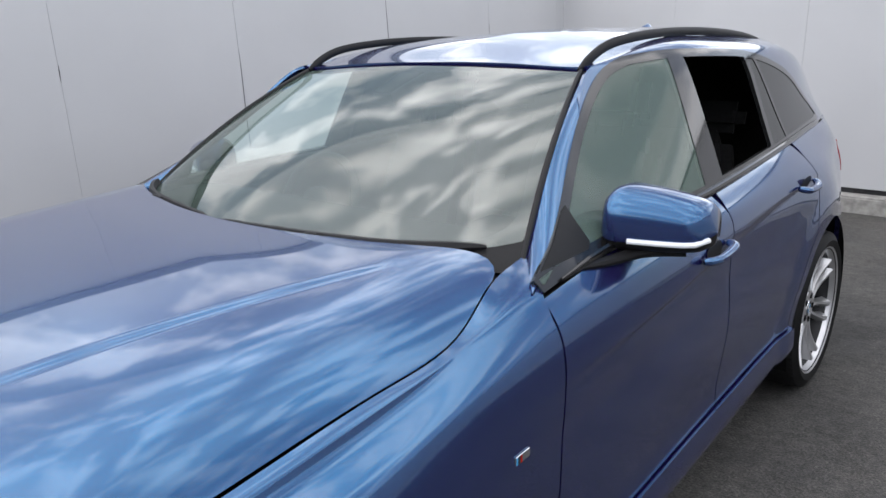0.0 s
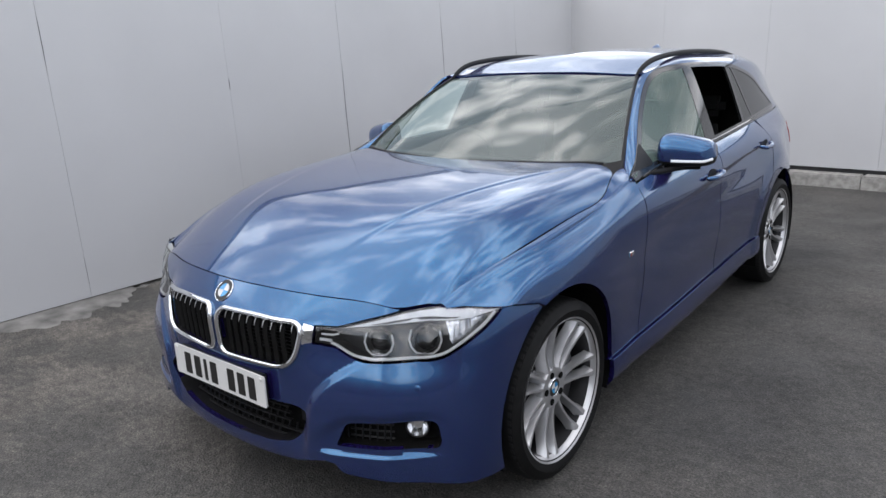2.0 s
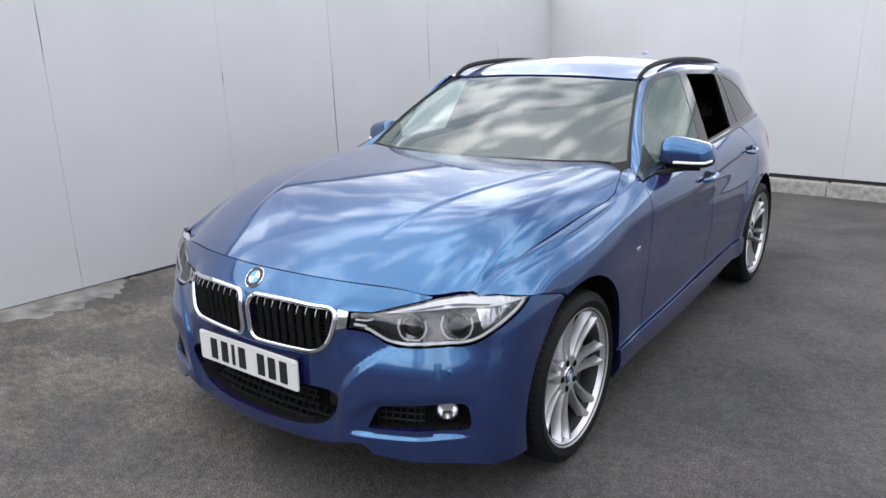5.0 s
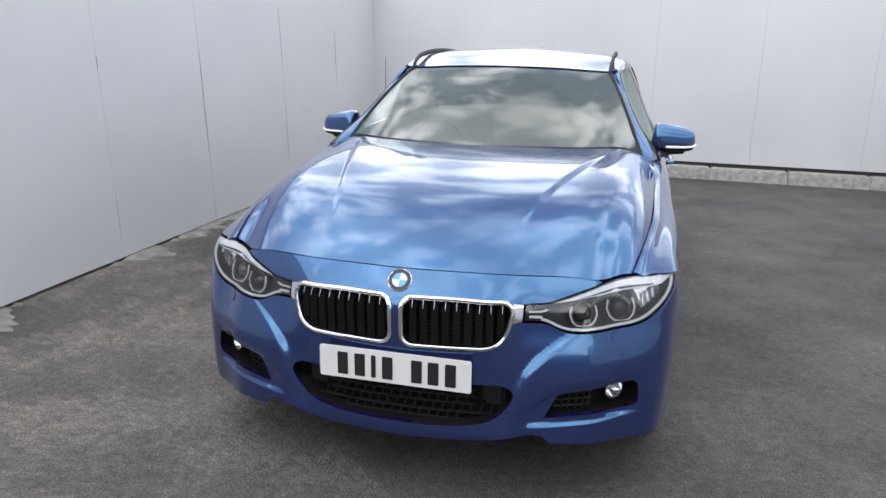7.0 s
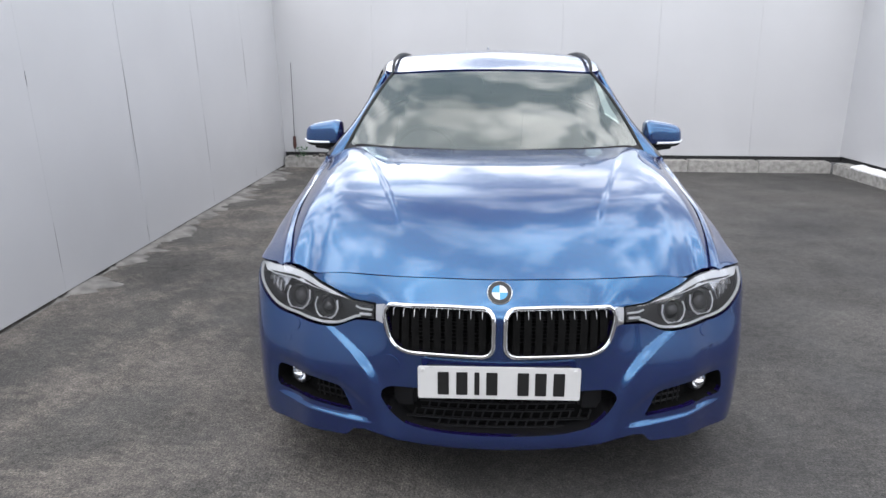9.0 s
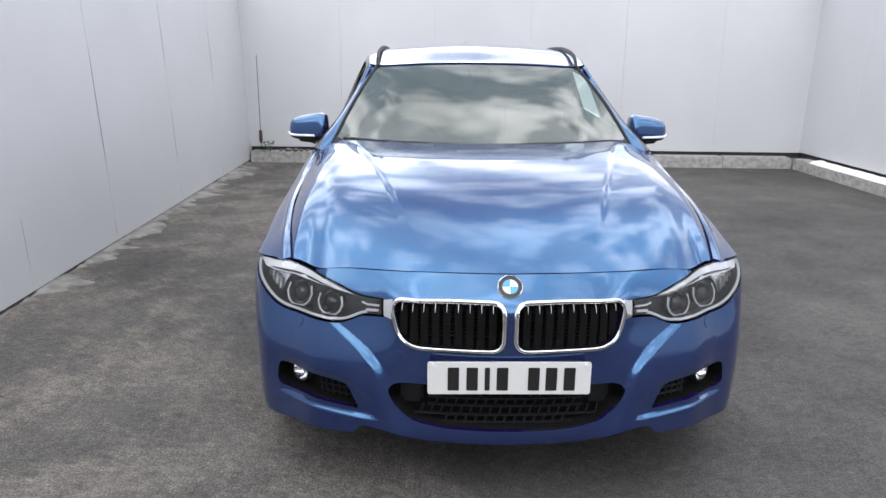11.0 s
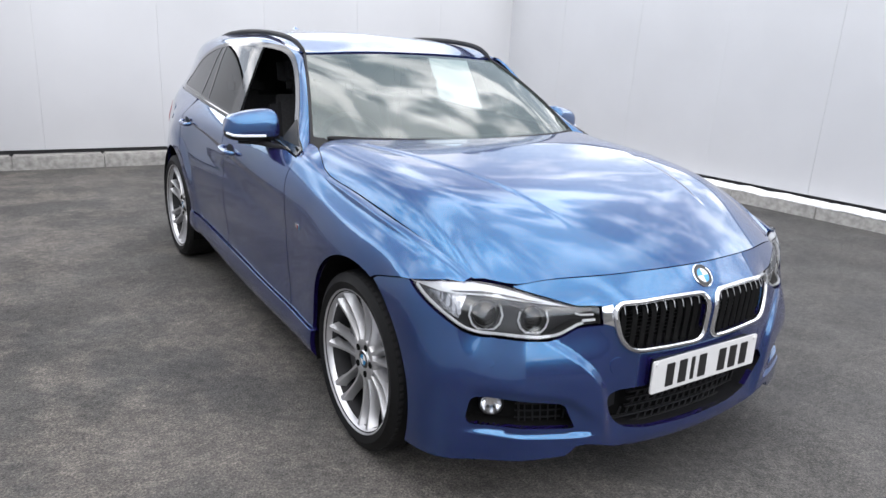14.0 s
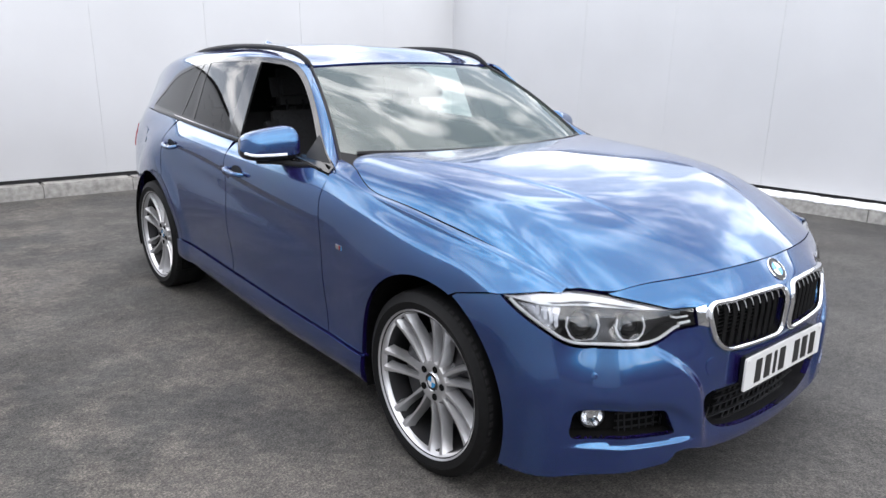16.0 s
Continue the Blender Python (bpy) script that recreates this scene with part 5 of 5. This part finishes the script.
for sign in (1, -1):
    us, vs = np.linspace(0, 2 * math.pi, 37)[:-1], np.linspace(0.0, 1.0, 20)
    verts, faces_top, faces_low, faces_back = [], [], [], []
    U, V = np.meshgrid(us, vs)
    pts = mirror_cap(U.ravel(), V.ravel())
    pts[:, 0] *= sign
    for i in range(19):
        for k in range(36):
            f = (i * 36 + k, i * 36 + (k + 1) % 36, (i + 1) * 36 + (k + 1) % 36, (i + 1) * 36 + k)
            f = f if sign < 0 else f[::-1]
            a = math.degrees(us[k] + 0.087)
            (faces_back if 112 < a < 248 else faces_low if 200 < a < 340 else faces_top).append(f)
    mirror = from_data("door_mirror", pts, faces_top, PAINT, car)
    tagged(mirror, "blue door mirror with black foot and light strip")
    from_data("mirror_base", pts, faces_low, BLACK, mirror)
    from_data("mirror_glass", pts, faces_back, BLACK_GLOSS, mirror)
    strip = [(x * sign, y, z) for x, y, z in mirror_cap(np.full(9, radians(-16)), np.linspace(0.32, 0.985, 9)) - np.array([0, 0.003, 0])]
    part("indicator_strip", tube_bm(strip, 0.0062, 8), PEARL, mirror, "silver indicator strip")
    foot = [(0.832, 1.640, 0.978), (0.845, 1.72, 0.970), (0.862, 1.79, 0.970), (0.89, 1.84, 0.974), (0.96, 1.885, 0.978)]
    part("mirror_foot", tube_bm(mirrored(smooth_line(foot, 14), sign), np.linspace(0.012, 0.020, 14), 10, False, 0.8), BLACK, mirror, "black mirror foot")
    tri = toq([(1.52, 0.995), (1.60, 1.030), (1.69, 1.078), (1.71, 1.085), (1.72, 1.010), (1.70, 0.998)], 0.02)
    panel("mirror_sail", tri, house, BLACK, car, (), 0.03, 0.008, sign, "black mirror triangle", 0.005)

# roof rails and aerial fin
for sign in (1, -1):
    rail = smooth_line([(0.556, 2.095, 1.352), (0.560, 2.18, 1.396), (0.563, 2.35, 1.429), (0.564, 2.65, 1.443), (0.562, 3.1, 1.433), (0.552, 3.4, 1.408), (0.545, 3.56, 1.384)], 40)
    part("roof_rail", tube_bm(mirrored(rail, sign), [0.005] + [0.0088] * 38 + [0.005], 10, False, 1.6), BLACK, car, "black roof rail")
fin = bmesh.new()
rows = []
for k in range(11):
    y = 3.50 + 0.016 * k
    h = 0.038 * (k / 10) ** 0.8 if k < 9 else 0.038 * (0.95, 0.86)[k - 9]
    w = 0.022 * math.sin(math.pi * min(1, (k + 1.2) / 9) / 2)
    zb = 1.448
    rows.append([fin.verts.new(p) for p in ((w, y, zb), (w * 0.55, y, zb + h * 0.6), (0.002, y, zb + h), (-0.002, y, zb + h), (-w * 0.55, y, zb + h * 0.6), (-w, y, zb))])
for a, b in zip(rows, rows[1:]):
    for i in range(5):
        fin.faces.new((a[i], a[i + 1], b[i + 1], b[i]))
fin.faces.new(rows[0])
fin.faces.new(rows[-1][::-1])
part("aerial_fin", fin, PAINT, car, "blue aerial fin on the roof")

# wipers and black scuttle
scut = dense([(-0.66, -0.09), (0.66, -0.09), (0.66, 0.03), (-0.66, 0.03)], 0.05)
panel("scuttle", scut, screen, BLACK, car, (), 0.05, 0, label="black plastic scuttle under the windscreen", lift=-0.006)
for u0, u1, v0, v1, p in ((-0.03, 0.595, -0.004, 0.012, 0.25), (-0.60, -0.06, 0.016, -0.004, -0.40)):
    us = np.linspace(u0, u1, 14)
    blade = line_on(screen, np.c_[us, np.linspace(v0, v1, 14)], 0.012)
    wiper = part("wiper", tube_bm(blade, [0.006] + [0.010] * 12 + [0.004], 6, False, 1.3), BLACK, car, "black flat wiper")
    arm = line_on(screen, [(p, -0.004), (p * 0.8 + (u0 + u1) * 0.1, 0.002), ((u0 + u1) / 2, (v0 + v1) / 2)], 0.020)
    part("wiper_arm", tube_bm(smooth_line(arm, 10), np.linspace(0.010, 0.008, 10), 8, False, 0.6), BLACK, wiper)
for sign in (1, -1):
    foot = dense([(0.50, -0.055), (0.655, -0.055), (0.655, 0.045), (0.638, 0.030), (0.60, 0.016), (0.50, 0.008)], 0.03)
    panel("scuttle_corner", foot, screen, BLACK, car, (), 0.03, 0.006, sign, "black plastic corner of the scuttle", 0.004)
    edge = line_on(screen, np.c_[np.full(24, 0.650), np.linspace(-0.04, 0.745, 24)], 0.002)
    part("screen_trim", tube_bm(mirrored(edge, sign), 0.0075, 8), BLACK, car, "black windscreen edge trim")
    belt = house(np.linspace(1.56, 3.80, 40), np.full(40, 0.004))
    part("belt_trim", tube_bm(mirrored(belt + np.array([0.004, 0, 0.006]), sign), [0.003, 0.005] + [0.008] * 37 + [0.004], 8, False, 1.4), BLACK_GLOSS, car, "black waist trim")

# ---- wheels ----
def wheel_parts():
    R, rim = 0.329, 0.262
    tyre = [(-0.105, rim - 0.01), (-0.112, rim + 0.02), (-0.113, R - 0.035), (-0.100, R - 0.008), (-0.07, R), (0.07, R), (0.098, R - 0.008), (0.112, R - 0.035), (0.114, rim + 0.03), (0.108, rim + 0.008), (0.100, rim - 0.008)]
    rimp = [(-0.10, rim - 0.012), (-0.06, 0.234), (0.02, 0.237), (0.078, 0.247), (0.094, 0.2515), (0.103, rim - 0.003), (0.107, rim + 0.003), (0.100, rim + 0.005)]
    return tyre, rimp


def spoke_bm(tilt):
    """One slim spoke from the hub to the rim, leaning to one side of its pair."""
    bm = bmesh.new()
    rows = []
    for k in range(11):
        t = k / 10
        r = 0.058 + 0.191 * t
        a = radians(tilt) * (1.22 - 0.42 * t)
        w = 0.0100 + 0.0012 * math.cos(2 * math.pi * t) + 0.006 * max(0, t - 0.85) / 0.15
        face = 0.066 + 0.026 * t - 0.012 * math.sin(math.pi * t)
        deep = 0.048 - 0.014 * t
        c = Vector((0, math.cos(a), math.sin(a)))
        s = Vector((0, -math.sin(a), math.cos(a)))
        row = []
        for u, x in ((-1.5, face - deep), (-1.05, face - 0.016), (-0.5, face), (0.5, face), (1.05, face - 0.016), (1.5, face - deep)):
            p = c * r + s * (w * u)
            row.append(bm.verts.new((x, p.y, p.z)))
        rows.append(row)
    for a, b in zip(rows, rows[1:]):
        for i in range(5):
            bm.faces.new((a[i], a[i + 1], b[i + 1], b[i]))
    bm.faces.new(rows[0][::-1])
    bm.faces.new(rows[-1])
    return bm


tyre_p, rim_p = wheel_parts()
for name, cy, sign, spin in (("front", FY + 0.010, 1, 0), ("front", FY + 0.010, -1, 0.7), ("rear", RY, 1, 33), ("rear", RY, -1, 20)):
    m = Matrix.Translation((0.788 * sign, cy, 0.328)) @ Matrix.Diagonal((sign, 1, 1, 1))
    wheel = part("wheel", placed(lathe_bm(rim_p[3:], 72), m), ALLOY, car, "silver double-spoke alloy wheel")
    part("rim_barrel", placed(lathe_bm(rim_p[:4], 72), m), BARREL_SHADE, wheel, "inner rim barrel coloured dark for the shade behind the spokes")
    tyre = part("tyre", placed(lathe_bm(tyre_p, 72), m), TYRE, wheel, "black low-profile tyre")
    grooves = bmesh.new()
    for k in range(72):
        a = 2 * math.pi * k / 72
        for x0, x1, skew in ((-0.095, -0.045, 0.03), (-0.03, 0.03, -0.03), (0.045, 0.095, 0.03)):
            g = []
            for x, aa in ((x0, a), (x1, a + skew), (x1, a + skew + 0.055), (x0, a + 0.055)):
                rr = 0.3295 if abs(x) < 0.09 else 0.324
                g.append(Vector((x, rr * math.cos(aa), rr * math.sin(aa))))
            top = [grooves.verts.new(p * 1.0) for p in g]
            low = [grooves.verts.new((p.x, p.y * 0.985, p.z * 0.985)) for p in g]
            grooves.faces.new(top)
            for i in range(4):
                grooves.faces.new((top[i], low[i], low[(i + 1) % 4], top[(i + 1) % 4]))
    tagged(part("tread", placed(grooves, m), RUBBER, wheel, "tyre tread blocks"), kind="stuff")
    for k in range(7):
        for tilt in (9.5, -9.5):
            bm = spoke_bm(tilt)
            part("spoke", placed(bm, m @ Matrix.Rotation(radians(spin + 360 * k / 7), 4, "X")), ALLOY, wheel, angle=30)
    hub = lathe_bm([(0.010, 0.082), (0.052, 0.080), (0.064, 0.074), (0.0665, 0.060), (0.063, 0.040), (0.062, 0.0)], 40)
    part("hub", placed(hub, m), ALLOY, wheel)
    # flush near-black discs colour in the shade of the bolt holes
    for k in range(5):
        a = radians(spin + 36 + 72 * k)
        bolt = lathe_bm([(0.040, 0.0125), (0.0682, 0.0125), (0.0682, 0.011), (0.0675, 0.0)], 14)
        part("bolt_hole_shade", placed(bolt, m @ Matrix.Translation((0, 0.054 * math.cos(a), 0.054 * math.sin(a)))), DARK, wheel)
    cap = roundel(m @ Matrix.Translation((0.064, 0, 0)) @ Matrix.Rotation(radians(90), 4, "Y"), 0.034, None)
    for o in list(cap.children):
        o.parent = wheel
    cap.parent = wheel
    part("brake_disc", placed(lathe_bm([(-0.005, 0.165), (0.012, 0.165), (0.012, 0.09), (0.02, 0.085), (0.02, 0.0)], 48), m), STEEL, wheel, "steel brake disc")
    cal = lathe_bm([(-0.04, 0.175), (0.038, 0.178), (0.042, 0.165), (0.042, 0.105), (0.03, 0.095)], 48)
    bmesh.ops.delete(cal, geom=[v for v in cal.verts if not (v.co.y > 0.04 and abs(v.co.z) < 0.11)], context="VERTS")
    part("brake_caliper", placed(cal, m), STEEL, wheel, "grey brake caliper")

# ---- cabin ----
dash = lathe_bm([(-0.70, 0.0), (-0.70, 0.13), (-0.66, 0.155), (0.66, 0.155), (0.70, 0.13), (0.70, 0.0)], 24)
bmesh.ops.scale(dash, vec=(1, 1.9, 1.0), verts=dash.verts)
part("dashboard", placed(dash, Matrix.Translation((0, 1.62, 0.845))), CLOTH, car, "black dashboard")
part("scuttle_shelf", box_bm(-0.70, 0.70, 1.33, 1.62, 0.90, 0.965, 0.01), CLOTH, car)


def seat(x, y, width, tall):
    """A car seat: cushion, leaning back and head restraint."""
    s = part("seat", box_bm(x - width / 2, x + width / 2, y - 0.25, y + 0.25, 0.42, 0.60, 0.06), CLOTH, car, "dark cloth car seat")
    b = box_bm(-width / 2, width / 2, -0.07, 0.07, 0.0, tall, 0.055)
    for v in b.verts:
        v.co.x *= 1 - 0.22 * max(0, v.co.z - tall * 0.5) / (tall * 0.5)
    part("seat_back", placed(b, Matrix.Translation((x, y + 0.24, 0.55)) @ pose(0, 0, 0, -20)), CLOTH, s)
    return s


for x in (-0.37, 0.37):
    s = seat(x, 2.15, 0.50, 0.60)
    h = box_bm(-0.13, 0.13, -0.05, 0.05, 0, 0.19, 0.045)
    part("head_restraint", placed(h, Matrix.Translation((x, 2.62, 1.145)) @ pose(0, 0, 0, -14)), CLOTH, s)
    for dx in (-0.05, 0.05):
        part("restraint_post", tube_bm([(x + dx, 2.60, 1.08), (x + dx, 2.62, 1.17)], 0.006, 6), BLACK, s)
bench = seat(0, 3.0, 1.24, 0.52)
for x in (-0.42, 0.0, 0.42):
    h = box_bm(-0.12, 0.12, -0.045, 0.045, 0, 0.13, 0.04)
    part("head_restraint", placed(h, Matrix.Translation((x, 3.44, 1.03)) @ pose(0, 0, 0, -12)), CLOTH, bench)
wheel_c = Matrix.Translation((-0.37, 1.93, 0.90)) @ pose(0, 0, 0, 65)
rimpts = [wheel_c @ Vector((0.185 * math.cos(a), 0.185 * math.sin(a), 0)) for a in np.linspace(0, 2 * math.pi, 40, endpoint=False)]
steer = part("steering_wheel", tube_bm(rimpts, 0.016, 8, True), CLOTH, car, "black leather steering wheel")
part("steering_boss", placed(disc_bm([(0.075, 0.0), (0.07, 0.02), (0.04, 0.03), (0, 0.032)], 20), wheel_c), CLOTH, steer)
for a in (0, 180, 270):
    part("steering_spoke", tube_bm([wheel_c @ Vector((0.05 * math.cos(radians(a)), 0.05 * math.sin(radians(a)), 0.01)), wheel_c @ Vector((0.18 * math.cos(radians(a)), 0.18 * math.sin(radians(a)), 0))], 0.014, 6), CLOTH, steer)
stem = dense([(-0.062, 0.715), (0.062, 0.715), (0.044, 0.64), (0.040, 0.585), (-0.040, 0.585), (-0.044, 0.64)], 0.03)
panel("sensor_housing", stem, screen, BLACK, car, (), 0.03, 0.03, 1, "black sensor housing behind the windscreen", -0.008)
part("interior_mirror", box_bm(-0.115, 0.115, 1.945, 1.972, 1.205, 1.265, 0.012), BLACK, car, "black interior mirror")
part("mirror_stem", tube_bm([(0, 1.96, 1.24), (0, 1.95, 1.30)], 0.01, 8), BLACK, car)
LINING = material("grey_headlining", (0.22, 0.22, 0.21), 0.9, grain=0.1, scale=200)
ring = dense([(2.13, -0.60), (4.08, -0.60), (4.08, 0.60), (2.13, 0.60)], 0.08)
panel("headlining", ring, top_sheet, LINING, car, (), 0.08, 0, label="grey headlining", lift=-0.03)
for sign in (1, -1):
    ring = np.r_[np.c_[np.linspace(1.50, 3.05, 30), np.full(30, 0.25)], np.c_[np.linspace(3.05, 1.50, 30), np.full(30, 0.800)]]
    panel("door_card", ring, side, CLOTH, car, (), 0.08, 0, sign, "black door trim inside", -0.028)
    ring = np.r_[np.c_[np.linspace(3.10, 4.2, 12), np.full(12, 0.55)], np.c_[np.linspace(4.2, 3.10, 12), np.full(12, 0.800)]]
    panel("boot_trim", ring, side, CLOTH, car, (), 0.08, 0, sign, "black boot side trim", -0.028)
for sign in (1, -1):
    cap = house(np.linspace(1.62, 4.10, 40), np.full(40, 0.004)) + np.array([-0.026, 0, -0.004])
    part("waist_capping", tube_bm(mirrored(cap, sign), 0.017, 8), CLOTH, car, "black inner waist capping")
part("boot_floor", box_bm(-0.55, 0.55, 3.3, 4.25, 0.62, 0.66), CLOTH, car)
part("cabin_floor", box_bm(-0.72, 0.72, 1.40, 3.5, 0.28, 0.32), CLOTH, car)
